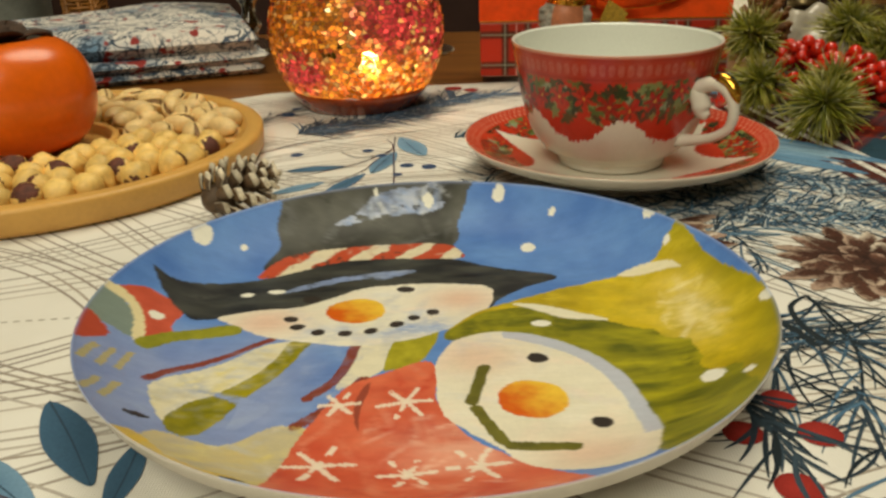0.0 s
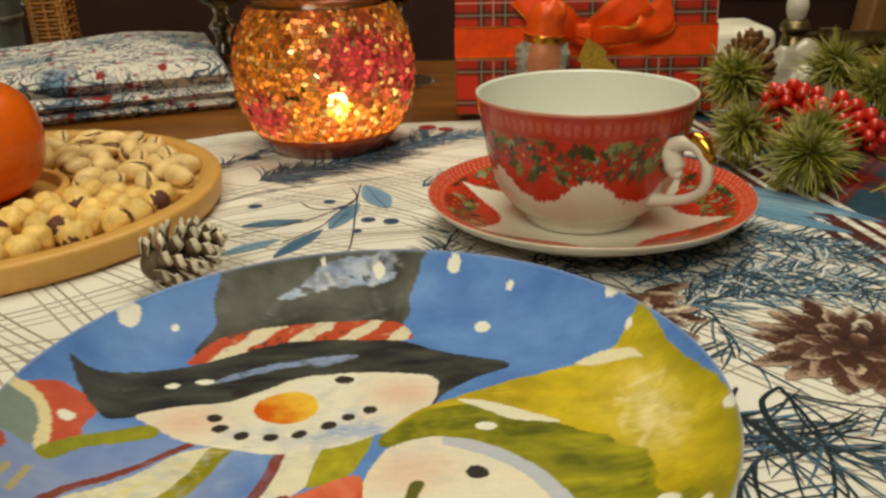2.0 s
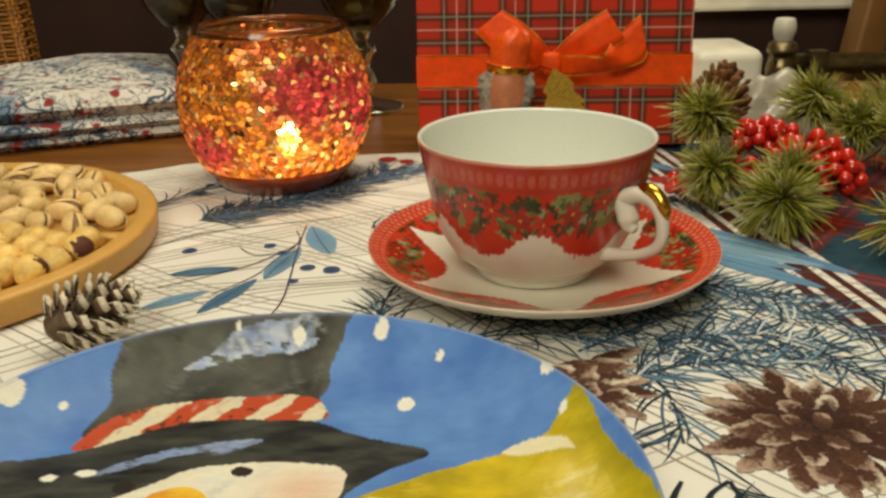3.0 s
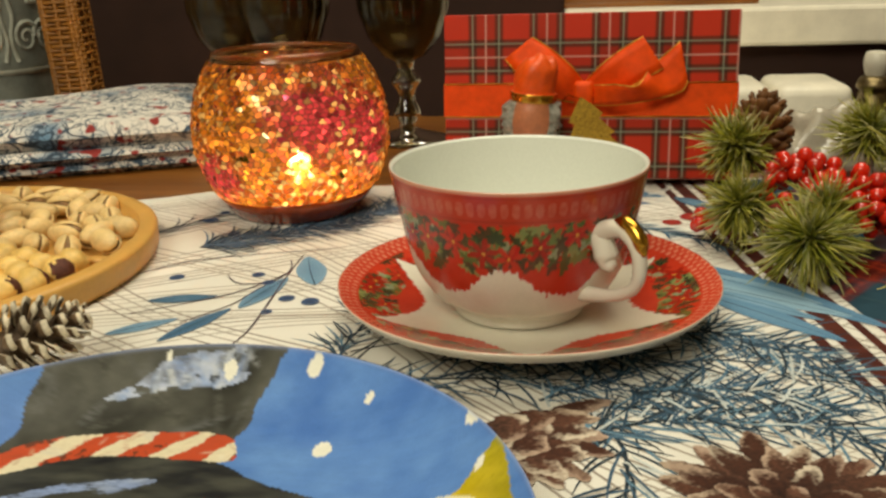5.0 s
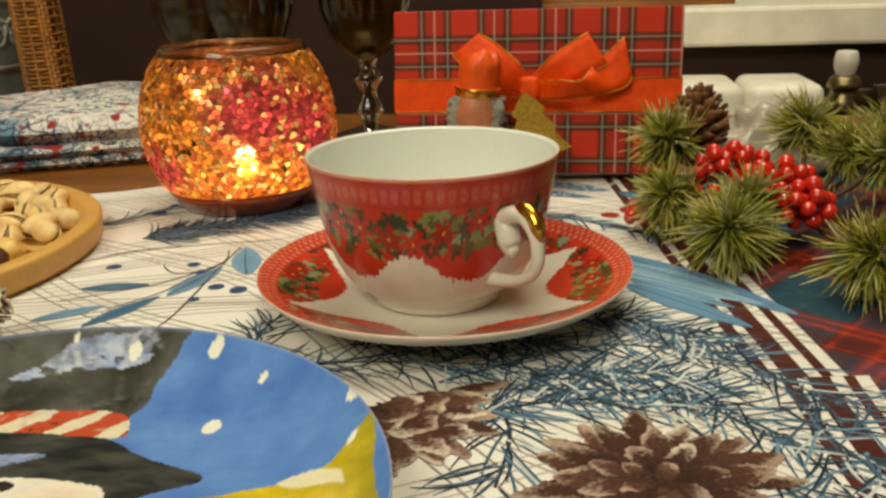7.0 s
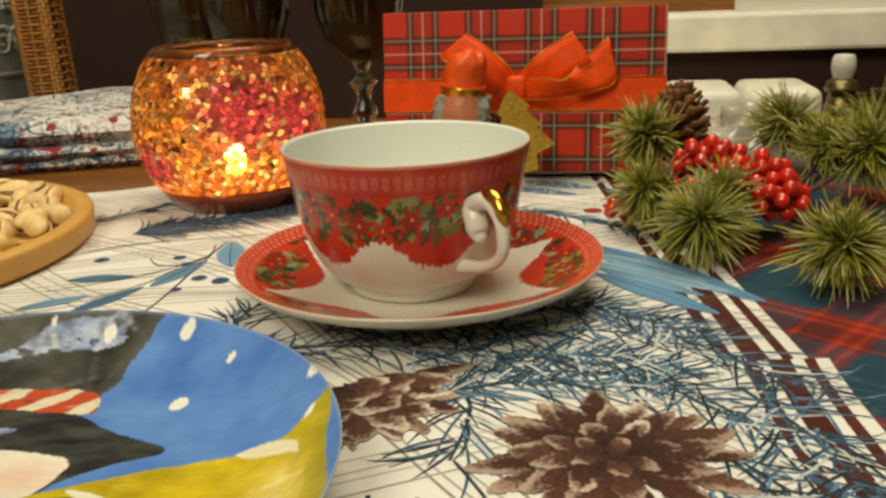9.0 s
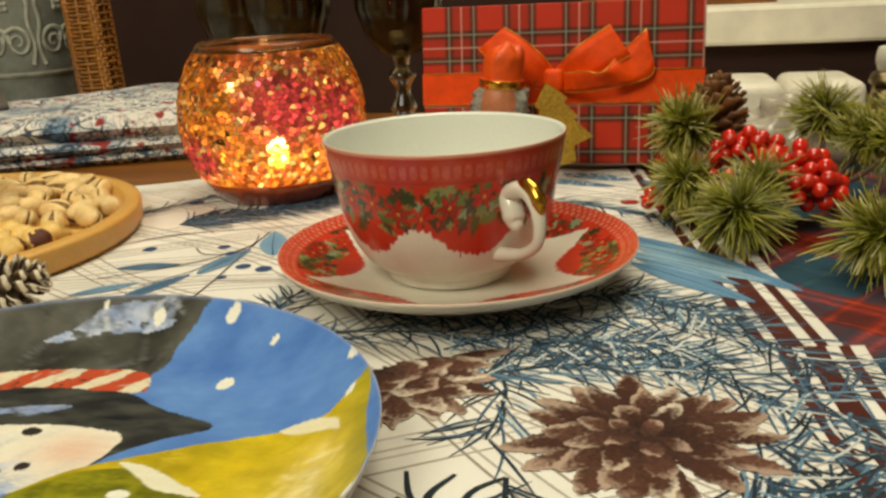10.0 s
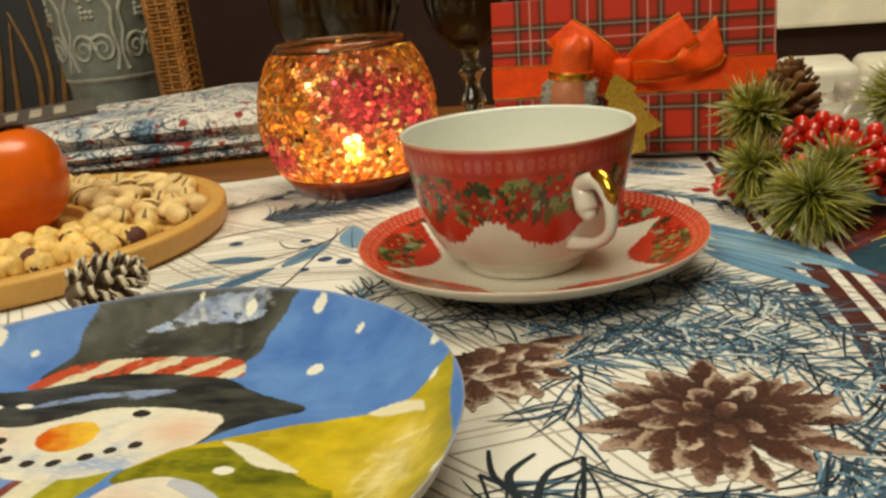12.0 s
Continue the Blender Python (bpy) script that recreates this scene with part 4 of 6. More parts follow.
def cone_print(centre, radius, seed, level, rings, span=(0.0, 360.0), flat=1.0):
    """An open cone printed in ragged watercolour: long scales, dark brown at the root, pale and broken at the tip."""
    rnd = random.Random(seed)
    n = 230
    side = np.linspace(-1.25, 1.25, n)
    gx, gy = np.meshgrid(side, side, indexing="ij")
    x = gx + 0.07 * (brush(gx, gy, 0.16, 1 + seed) - 0.5) + 0.030 * (clouds(gx, gy, 0.03, 2 + seed) - 0.5)
    y = (gy + 0.07 * (brush(gx, gy, 0.16, 3 + seed) - 0.5) + 0.030 * (clouds(gx, gy, 0.03, 4 + seed) - 0.5)) / flat
    fine, broad = clouds(gx, gy, 0.022, 5), brush(gx, gy, 0.10, 6)
    col = np.zeros(gx.shape + (3,))
    seen = np.zeros(gx.shape, bool)
    whole = span[1] - span[0] > 359
    for r0, r1, count, wide in rings:
        for k in range(count):
            step = math.radians(span[1] - span[0]) / (count if whole else max(count - 1, 1))
            a = math.radians(span[0]) + step * (k + rnd.uniform(-0.22, 0.22)) + (r1 * 7 if whole else 0.0)
            top, low = r1 * rnd.uniform(0.88, 1.10), r0
            w = wide * rnd.uniform(0.85, 1.2)
            p = ((x * math.cos(a) + y * math.sin(a)) - low) / (top - low)
            q = (-x * math.sin(a) + y * math.cos(a)) / w + rnd.uniform(-0.5, 0.5) * p * p
            half = (0.35 + 0.65 * np.clip(p, 0, 1) ** 0.8) * np.clip((1.03 - p) * 3.2, 0, 1) ** 0.6
            m = (p > 0) & (p < 1.03) & (np.abs(q) < half)
            stripe = np.sin(q * rnd.uniform(5, 8) + rnd.uniform(0, 6)) * 0.22 + 0.9 * (fine - 0.5) + 0.9 * (broad - 0.5)
            fringe = np.clip(np.abs(q + rnd.uniform(-0.3, 0.3)) / np.maximum(half, 1e-3) - 0.45, 0, 1) * np.clip(p * 2.4 - 0.7, 0, 1)
            light = np.clip((p - rnd.uniform(0.62, 0.86)) * 3.0 + 0.75 * stripe + 1.6 * fringe - 0.12, 0, 1) * rnd.uniform(0.7, 1.0)
            tone = mix(tint(rnd, ("33211b", "3c2821", "2b1b17"), 0.15), tint(rnd, ("5c3a2c", "4e2e22", "664436"), 0.12), np.clip(p * 0.9 + 0.7 * (fine - 0.5), 0, 1))
            tone = tone * (1 - light[..., None]) + np.array(tint(rnd, ("c0ac98", "ac9484", "cfc2b0", "b49c8a"), 0.08)) * light[..., None]
            rim = np.clip((np.abs(q) / np.maximum(half, 1e-3) - 0.80) * 5, 0, 1)[..., None] * (0.9 * np.clip(0.95 - p, 0, 1))[..., None]
            tone = tone * (1 - rim) + np.array(S("2a1a16")) * rim
            col[m] = tone[m]
            seen |= m
    number = -np.ones(gx.shape, int)
    number[seen] = np.arange(seen.sum())
    verts = np.stack([centre[0] + gx[seen] * radius, centre[1] + gy[seen] * radius, np.full(seen.sum(), level)], -1)
    c = np.stack([number[:-1, :-1], number[1:, :-1], number[1:, 1:], number[:-1, 1:]], -1).reshape(-1, 4)
    c = c[(c >= 0).all(1)]
    tagged(hang("cone_print", mesh_of("cone_print", verts.tolist(), c.tolist(), cloth_print, col[seen], False), tablecloth, "brown pine cone printed on the cotton"), kind="stuff")


def print_cloth():
    rnd = random.Random(21)
    lines = Ink(0.00005)
    for angle, shift in ((24, 0.0), (-38, 0.006)):
        ca, sa = math.cos(math.radians(angle)), math.sin(math.radians(angle))
        for g in range(-24, 25):
            ph, amp = rnd.uniform(0, 6.3), rnd.uniform(0.006, 0.013)
            for k in range(4):
                off = g * 0.032 + shift + k * 0.0048 + rnd.uniform(-0.0008, 0.0008)
                ph += rnd.uniform(-0.25, 0.25)
                pts = []
                for s in np.linspace(-0.7, 0.7, 44):
                    o = off + amp * math.sin(s * (19 + 5 * math.sin(g)) + ph) + 0.014 * math.sin(s * 8 + g)
                    x, y = s * ca - o * sa, 0.3 + s * sa + o * ca
                    if on_cloth(x, y) and -0.5 < x < 0.3 and y > -0.05:
                        pts.append((x, y))
                    elif len(pts) > 2:
                        lines.strip(pts, [0.0007, 0.0011, 0.0007], tint(rnd, ("a89e92", "968c82", "b6aea4"), 0.1), 3)
                        pts = []
                    else:
                        pts = []
                if len(pts) > 2:
                    lines.strip(pts, [0.0007, 0.0011, 0.0007], tint(rnd, ("a89e92", "968c82", "b6aea4"), 0.1), 3)
    for k in range(70):
        s = k / 69
        x, y = -0.36 + 0.275 * s, 0.232 + 0.028 * s
        lines.strip([(x, y), (x + 0.0022, y + 0.0002)], [0.0008, 0.0012, 0.0008], S("a8a196"), 2)
    lines.done("lattice_print", "thin grey lattice lines printed on the cotton")

    # plaid border at the side of the cloth; a tuck in the cloth shifts its stripes
    plaid = Ink(0.00009)
    O, d, n = np.array((0.199, 0.40)), np.array((0.149, -0.989)), np.array((0.989, 0.149))

    def place(u, v):
        shift = 0.0066 * math.exp(-(v - 0.051) / 0.040) if v > 0.051 else 0.0
        return O + n * (u + shift) + d * v

    def stripe(u0, u1, codes):
        vs = sorted(set(np.round(np.linspace(-0.24, 0.32, 113), 4)) | {0.0509, 0.0511})
        for a, b in zip(vs[:-1], vs[1:]):
            c = [place(u0, a), place(u1, a), place(u1, b), place(u0, b)]
            if all(on_cloth(*q) for q in c):
                plaid.quad([tuple(q) for q in c], tint(rnd, codes, 0.08))

    maroon = ("4e241c", "55281f", "48201a")
    stripe(-0.0088, -0.0042, maroon)
    stripe(-0.0008, 0.0066, maroon)
    stripe(0.0108, 0.0145, maroon)
    plaid.done("border_print", "dark red stripes edging the plaid of the cloth")

    # the plaid itself lies on the slant: threads of two directions woven through one another
    us, vs = np.linspace(0.0191, 0.46, 300), np.concatenate([np.linspace(-0.24, 0.0509, 210), np.linspace(0.0511, 0.30, 180)])
    gx, gy = np.zeros((len(us), len(vs))), np.zeros((len(us), len(vs)))
    for k, v in enumerate(vs):
        shift = 0.0066 * math.exp(-(v - 0.051) / 0.040) if v > 0.051 else 0.0
        gx[:, k] = O[0] + n[0] * (us + shift) + d[0] * v
        gy[:, k] = O[1] + n[1] * (us + shift) + d[1] * v
    p = 0.616 * (gx - O[0]) + 0.788 * (gy - O[1])
    q = 0.788 * (gx - O[0]) - 0.616 * (gy - O[1])

    def thread(w):
        """Colour of the yarn across one direction of the plaid, every 66 mm."""
        w = (w + 0.0012 * (clouds(gx, gy, 0.03, 4) - 0.5)) % 0.066
        out = np.empty(w.shape + (3,))
        out[...] = S("521f1a")
        for lo, hi, code in ((0.021, 0.060, "24404f"), (0.0085, 0.021, "7a2418"), (0.0105, 0.0125, "b83a1a"), (0.0165, 0.0180, "c04420"), (0.0620, 0.0632, "a83a22"), (0.0395, 0.0407, "3e5a5c")):
            out[(w >= lo) & (w < hi)] = S(code)
        return out

    over = 0.5 + 0.5 * (clouds(gx, gy, 0.0026, 6) - 0.5)
    col = thread(p) * over[..., None] + thread(q + 0.026) * (1 - over[..., None])
    col *= (0.82 + 0.36 * brush(gx, gy, 0.004, 3))[..., None]
    keep = np.array([[on_cloth(x, y) and x < 0.72 for x, y in zip(rx, ry)] for rx, ry in zip(gx, gy)])
    number = -np.ones(gx.shape, int)
    number[keep] = np.arange(keep.sum())
    cells = np.stack([number[:-1, :-1], number[1:, :-1], number[1:, 1:], number[:-1, 1:]], -1).reshape(-1, 4)
    cells = cells[(cells >= 0).all(1)]
    verts = np.stack([gx[keep], gy[keep], np.full(keep.sum(), 0.0001)], -1)
    tagged(hang("plaid_print", mesh_of("plaid_print", verts.tolist(), cells.tolist(), cloth_print, col[keep], False), tablecloth, "dark red and navy plaid border of the cloth"), kind="stuff")

    # fir twigs and leaves
    twigs = Ink(0.00016)
    for spine, count, L in (
            ([(0.015, 0.335), (0.055, 0.350), (0.115, 0.352), (0.175, 0.338)], 130, 0.025),
            ([(0.095, 0.338), (0.145, 0.370), (0.190, 0.362), (0.222, 0.325)], 140, 0.025),
            ([(0.120, 0.335), (0.172, 0.335), (0.200, 0.305), (0.212, 0.262)], 130, 0.025),
            ([(0.115, 0.385), (0.155, 0.395), (0.185, 0.385)], 90, 0.022),
            ([(0.028, 0.345), (0.022, 0.375), (0.030, 0.410)], 60, 0.023),
            ([(0.190, 0.290), (0.205, 0.255), (0.200, 0.220), (0.185, 0.190)], 90, 0.025),
            ([(0.150, 0.245), (0.175, 0.228), (0.205, 0.225)], 60, 0.026),
            ([(0.110, 0.335), (0.120, 0.310), (0.118, 0.280)], 50, 0.026),
            ([(0.185, 0.275), (0.200, 0.250), (0.205, 0.225)], 80, 0.024),
            ([(0.165, 0.250), (0.190, 0.238), (0.215, 0.235)], 60, 0.024),
            ([(0.200, 0.330), (0.215, 0.300), (0.222, 0.270)], 70, 0.022),
            ([(0.105, 0.238), (0.130, 0.228), (0.160, 0.236)], 50, 0.022),
            ([(0.108, 0.318), (0.140, 0.330), (0.176, 0.326)], 100, 0.020),
            ([(0.125, 0.345), (0.150, 0.350), (0.180, 0.345)], 90, 0.022),
            ([(0.150, 0.400), (0.170, 0.385), (0.192, 0.372)], 90, 0.020),
            ([(0.060, 0.365), (0.090, 0.372), (0.130, 0.370)], 90, 0.022)):
        fir_branch(twigs, rnd, spine, int(count * 0.85), L * 1.1, BLUES, 0.0008, (15, 70), stray=0.0030)
    for spine in ([(0.100, 0.250), (0.118, 0.240), (0.140, 0.222)], [(0.126, 0.262), (0.128, 0.230), (0.118, 0.200)], [(0.122, 0.238), (0.100, 0.215), (0.085, 0.170)],
                  [(0.128, 0.232), (0.155, 0.210), (0.190, 0.205)], [(0.118, 0.205), (0.112, 0.175), (0.108, 0.140)], [(0.150, 0.205), (0.160, 0.175), (0.165, 0.140)]):
        fir_branch(twigs, rnd, spine, 22, 0.030, DARKS + ("3f5a70", "4f6f8a"), 0.0008, (15, 70))
    for pts in ([(0.100, 0.262), (0.104, 0.250), (0.113, 0.240), (0.116, 0.228)], [(0.126, 0.262), (0.118, 0.254), (0.117, 0.240), (0.121, 0.228)], [(0.113, 0.262), (0.108, 0.252), (0.110, 0.244)]):
        twigs.strip(pts, [0.0012, 0.0022, 0.0030], S("222b31"))
    fir_branch(twigs, rnd, [(-0.080, 0.486), (-0.050, 0.508), (-0.018, 0.530), (0.012, 0.575)], 330, 0.030, ("3a4656", "4d6076", "2a333e", "5c7088"), 0.0008, (22, 58))
    fir_branch(twigs, rnd, [(-0.030, 0.540), (0.010, 0.560), (0.045, 0.580)], 90, 0.024, ("3a4656", "4d6076", "6a8098"), 0.0009, (12, 45))
    fir_branch(twigs, rnd, [(0.010, 0.470), (0.040, 0.500), (0.080, 0.520), (0.120, 0.525)], 120, 0.022, BLUES, 0.0010, (12, 55))
    fir_branch(twigs, rnd, [(0.110, 0.540), (0.150, 0.520), (0.175, 0.500)], 70, 0.018, BLUES, 0.0010, (12, 55))
    fir_branch(twigs, rnd, [(-0.12, 0.500), (-0.10, 0.530), (-0.085, 0.545)], 24, 0.03, ("4a4a50", "6a6a70"), 0.0007, (10, 40))
    twigs.done("twig_print", "blue fir needles printed on the cotton")

    leaves = Ink(0.00030)
    soft = ("5f82a0", "4a6c8c", "6f90aa", "3f5f7a")
    for a, b, w in (((-0.075, 0.379), (-0.052, 0.396), 0.0085), ((-0.051, 0.374), (-0.034, 0.408), 0.0085), ((-0.074, 0.414), (-0.045, 0.421), 0.009), ((-0.031, 0.408), (-0.021, 0.445), 0.011),
                    ((-0.006, 0.436), (-0.020, 0.474), 0.014), ((-0.1035, 0.205), (-0.0775, 0.167), 0.0125),
                    ((-0.0715, 0.186), (-0.0705, 0.156), 0.008), ((-0.122, 0.184), (-0.085, 0.156), 0.012), ((0.118, 0.604), (0.160, 0.585), 0.016), ((0.100, 0.590), (0.150, 0.570), 0.012), ((0.165, 0.585), (0.185, 0.560), 0.012)):
        leaf_print(leaves, a, b, w, soft, rnd)
    for a, b, w in (((0.155, 0.475), (0.222, 0.402), 0.017), ((0.150, 0.452), (0.212, 0.412), 0.013), ((0.160, 0.440), (0.200, 0.408), 0.010), ((0.158, 0.434), (0.203, 0.389), 0.013), ((0.156, 0.462), (0.204, 0.424), 0.012)):
        leaf_print(leaves, a, b, w, ("7c9fba", "6a90ae", "587e9e", "86a6bc"), rnd)
    for pts in ([(-0.021, 0.372), (-0.019, 0.391), (-0.022, 0.443), (-0.023, 0.476)], [(-0.075, 0.400), (-0.040, 0.424), (-0.022, 0.452)], [(-0.022, 0.440), (-0.040, 0.436), (-0.050, 0.446)],
                [(-0.100, 0.165), (-0.080, 0.155), (-0.066, 0.140)], [(-0.112, 0.428), (-0.101, 0.438), (-0.074, 0.466), (-0.029, 0.481), (-0.008, 0.487)],
                [(-0.050, 0.392), (-0.036, 0.411), (-0.031, 0.427), (-0.023, 0.452), (-0.027, 0.469)]):
        leaves.strip(pts, [0.0006, 0.0009, 0.0006], S("4a3a44"))
    for x, y, r in ((-0.073, 0.443, 0.0036), (-0.036, 0.448, 0.003), (-0.014, 0.420, 0.0036), (-0.003, 0.417, 0.0042), (-0.028, 0.438, 0.003), (-0.093, 0.533, 0.0045), (-0.090, 0.548, 0.003), (-0.018, 0.405, 0.0026)):
        leaves.blob([(x + r * math.cos(t) * rnd.uniform(0.85, 1.1), y + r * math.sin(t)) for t in np.linspace(0, 5.4, 7)], S("2c3b58"), S("44587a"))
    for x, y, r in ((0.081, 0.184, 0.0052), (0.095, 0.199, 0.0048), (0.100, 0.183, 0.0055), (0.087, 0.162, 0.0056), (0.112, 0.150, 0.006), (0.010, 0.598, 0.006), (0.022, 0.592, 0.005), (0.170, 0.545, 0.007), (0.158, 0.535, 0.005)):
        leaves.blob([(x + r * math.cos(t), y + r * math.sin(t)) for t in np.linspace(0, 5.4, 7)], S("a03028"), S("8a2620"))
    fir_branch(leaves, rnd, [(0.082, 0.205), (0.090, 0.180), (0.092, 0.150)], 24, 0.026, DARKS, 0.0012, (10, 50))
    for k in range(60):
        x, y = rnd.uniform(0.118, 0.165), rnd.uniform(0.570, 0.606)
        leaves.strip([(x, y), (x + rnd.uniform(-0.006, 0.006), y + 0.006)], [0.0004, 0.0012, 0.0004], S("d0d0cc"), 2)
    leaves.done("leaf_print", "blue leaves and red berries printed on the cotton")
    cone_print((0.1605, 0.2860), 0.0355, 3, 0.00042, ((0.12, 1.02, 15, 0.15), (0.10, 0.86, 11, 0.15), (0.04, 0.60, 8, 0.13), (0.0, 0.34, 5, 0.10)), flat=0.94)
    cone_print((0.0770, 0.3200), 0.0400, 8, 0.00040, ((0.25, 1.05, 9, 0.13), (0.12, 0.84, 8, 0.16), (0.05, 0.60, 6, 0.17), (0.0, 0.38, 5, 0.16)), span=(-92.0, 20.0))


print_cloth()


# ---- the board with nuts and fruit ----
BOARD = (-0.2105, 0.439)


def build_board():
    board = thing("snack_board", pose(*BOARD, 0.0014), "round bamboo serving board with divided hollows on the cloth", "serving board")
    R, H, F = 0.1195, 0.0122, 0.0050
    prof = [(0.0002, F), (0.0385, F), (0.0395, F + 0.0010), (0.0400, 0.0100), (0.0408, 0.0108), (0.0432, 0.0108), (0.0440, 0.0100), (0.0445, F + 0.001), (0.0455, F),
            (0.1060, F), (0.1085, F + 0.0010), (0.1105, H - 0.0012), (0.1113, H), (R - 0.0015, H), (R - 0.0003, H - 0.0008), (R, H - 0.002), (R - 0.0006, 0.002), (R - 0.002, 0.0), (0.0002, 0.0)]
    lathe("body", prof, 160, bamboo, board)
    for a in (-2, 118, 238):
        part("divider", box_bm(0.0435, 0.1110, -0.0030, 0.0030, F - 0.001, 0.0106, 0.0010), bamboo, board, m=pose(0, 0, 0, 0, 0, a))


build_board()


def hazelnut_mesh(seed):
    rnd = random.Random(seed)
    bm = bmesh.new()
    bmesh.ops.create_uvsphere(bm, u_segments=20, v_segments=14, radius=0.0068)
    axis = Vector((rnd.gauss(0, 1), rnd.gauss(0, 1), rnd.gauss(0, 1))).normalized()
    for v in bm.verts:
        k = v.co.normalized()
        v.co *= 1 + 0.13 * noise.noise(k * 1.7 + Vector((seed * 7, 0, 0))) + 0.05 * noise.noise(k * 4.5 + Vector((0, seed * 5, 0)))
        v.co.z *= 0.94
        if k.z > 0.75:
            v.co.z += 0.0012 * (k.z - 0.75) / 0.25
    me = bpy.data.meshes.new("hazelnut")
    for f in bm.faces:
        k = f.calc_center_median().normalized()
        f.smooth = True
        f.material_index = 1 if k.dot(axis) + 0.25 * noise.noise(k * 4 + Vector((seed, 3, 0))) > (0.62 if seed % 2 else 1.3) else 0
    bm.to_mesh(me)
    bm.free()
    me.materials.append(hazel_mat)
    me.materials.append(hazel_skin)
    return me


def scatter_nuts(count, a0, a1, gap, rnd, floor_z, lift, layers):
    spots = []
    tries = 0
    while len(spots) < count and tries < 9000:
        tries += 1
        a, r = math.radians(rnd.uniform(a0, a1)), math.sqrt(rnd.uniform(0.0530 ** 2, 0.1035 ** 2))
        layer = 0 if len(spots) < count * layers else 1
        if layer and not 0.060 < r < 0.096:
            continue
        x, y = BOARD[0] + r * math.cos(a), BOARD[1] + r * math.sin(a)
        if all((x - p) ** 2 + (y - q) ** 2 > (gap * (1.0 if l == layer else 0.45)) ** 2 for p, q, l in spots):
            spots.append((x, y, layer))
    return [(x, y, floor_z + layer * lift) for x, y, layer in spots]


def build_nuts():
    rnd = random.Random(5)
    kinds = []
    for k in range(6):
        ob = new("hazelnut", hazelnut_mesh(k))
        kinds.append(tagged(ob, "pale blanched hazelnut with bits of brown skin" if k % 2 else "pale roasted hazelnut without its skin", "hazelnut", "hazelnuts on the board"))
    places = scatter_nuts(112, -118, -6, 0.0112, rnd, 0.0126, 0.0098, 0.62) + scatter_nuts(24, 124, 234, 0.0125, rnd, 0.0126, 0.01, 1.0)
    for i, (x, y, z) in enumerate(places):
        m = pose(x, y, z, rnd.uniform(0, 360), rnd.uniform(0, 360), rnd.uniform(0, 360))
        if i < 6:
            kinds[i].matrix_basis = m
        else:
            copy_thing(kinds[i % 6], m)

    # pistachios: two half shells gaping over a kernel
    def half(sign):
        bm = bmesh.new()
        bmesh.ops.create_uvsphere(bm, u_segments=18, v_segments=12, radius=1)
        bmesh.ops.delete(bm, geom=[v for v in bm.verts if v.co.y * sign < -0.01], context="VERTS")
        for v in bm.verts:
            v.co = Vector((v.co.x * 0.0098 * (1 - 0.08 * v.co.x), v.co.y * 0.0054, v.co.z * 0.0058))
        turn = Matrix.Translation((-0.0095, 0, 0)) @ Matrix.Rotation(radians(2.8 * sign), 4, "Z") @ Matrix.Translation((0.0095, 0, 0))
        bmesh.ops.transform(bm, matrix=turn, verts=bm.verts)
        return bm

    nut = thing("pistachio", pose(0, 0, 0), "salted pistachio in its gaping beige shell", "pistachio", "pistachios on the board")
    for s in (1, -1):
        ob = part("shell", half(s), shell_mat, nut)
        mod = ob.modifiers.new("wall", "SOLIDIFY")
        mod.thickness = 0.0007
    bm = bmesh.new()
    bmesh.ops.create_uvsphere(bm, u_segments=12, v_segments=8, radius=1)
    bmesh.ops.scale(bm, vec=(0.0088, 0.0046, 0.0050), verts=bm.verts)
    part("kernel", bm, kernel_mat, nut, "purple-brown pistachio kernel")
    places = scatter_nuts(62, 5, 112, 0.0135, rnd, 0.0120, 0.0075, 0.6)
    for i, (x, y, z) in enumerate(places):
        m = pose(x, y, z, rnd.uniform(-70, 70), rnd.uniform(-20, 20), rnd.uniform(0, 360))
        if i == 0:
            nut.matrix_basis = m
        else:
            copy_thing(nut, m)


build_nuts()


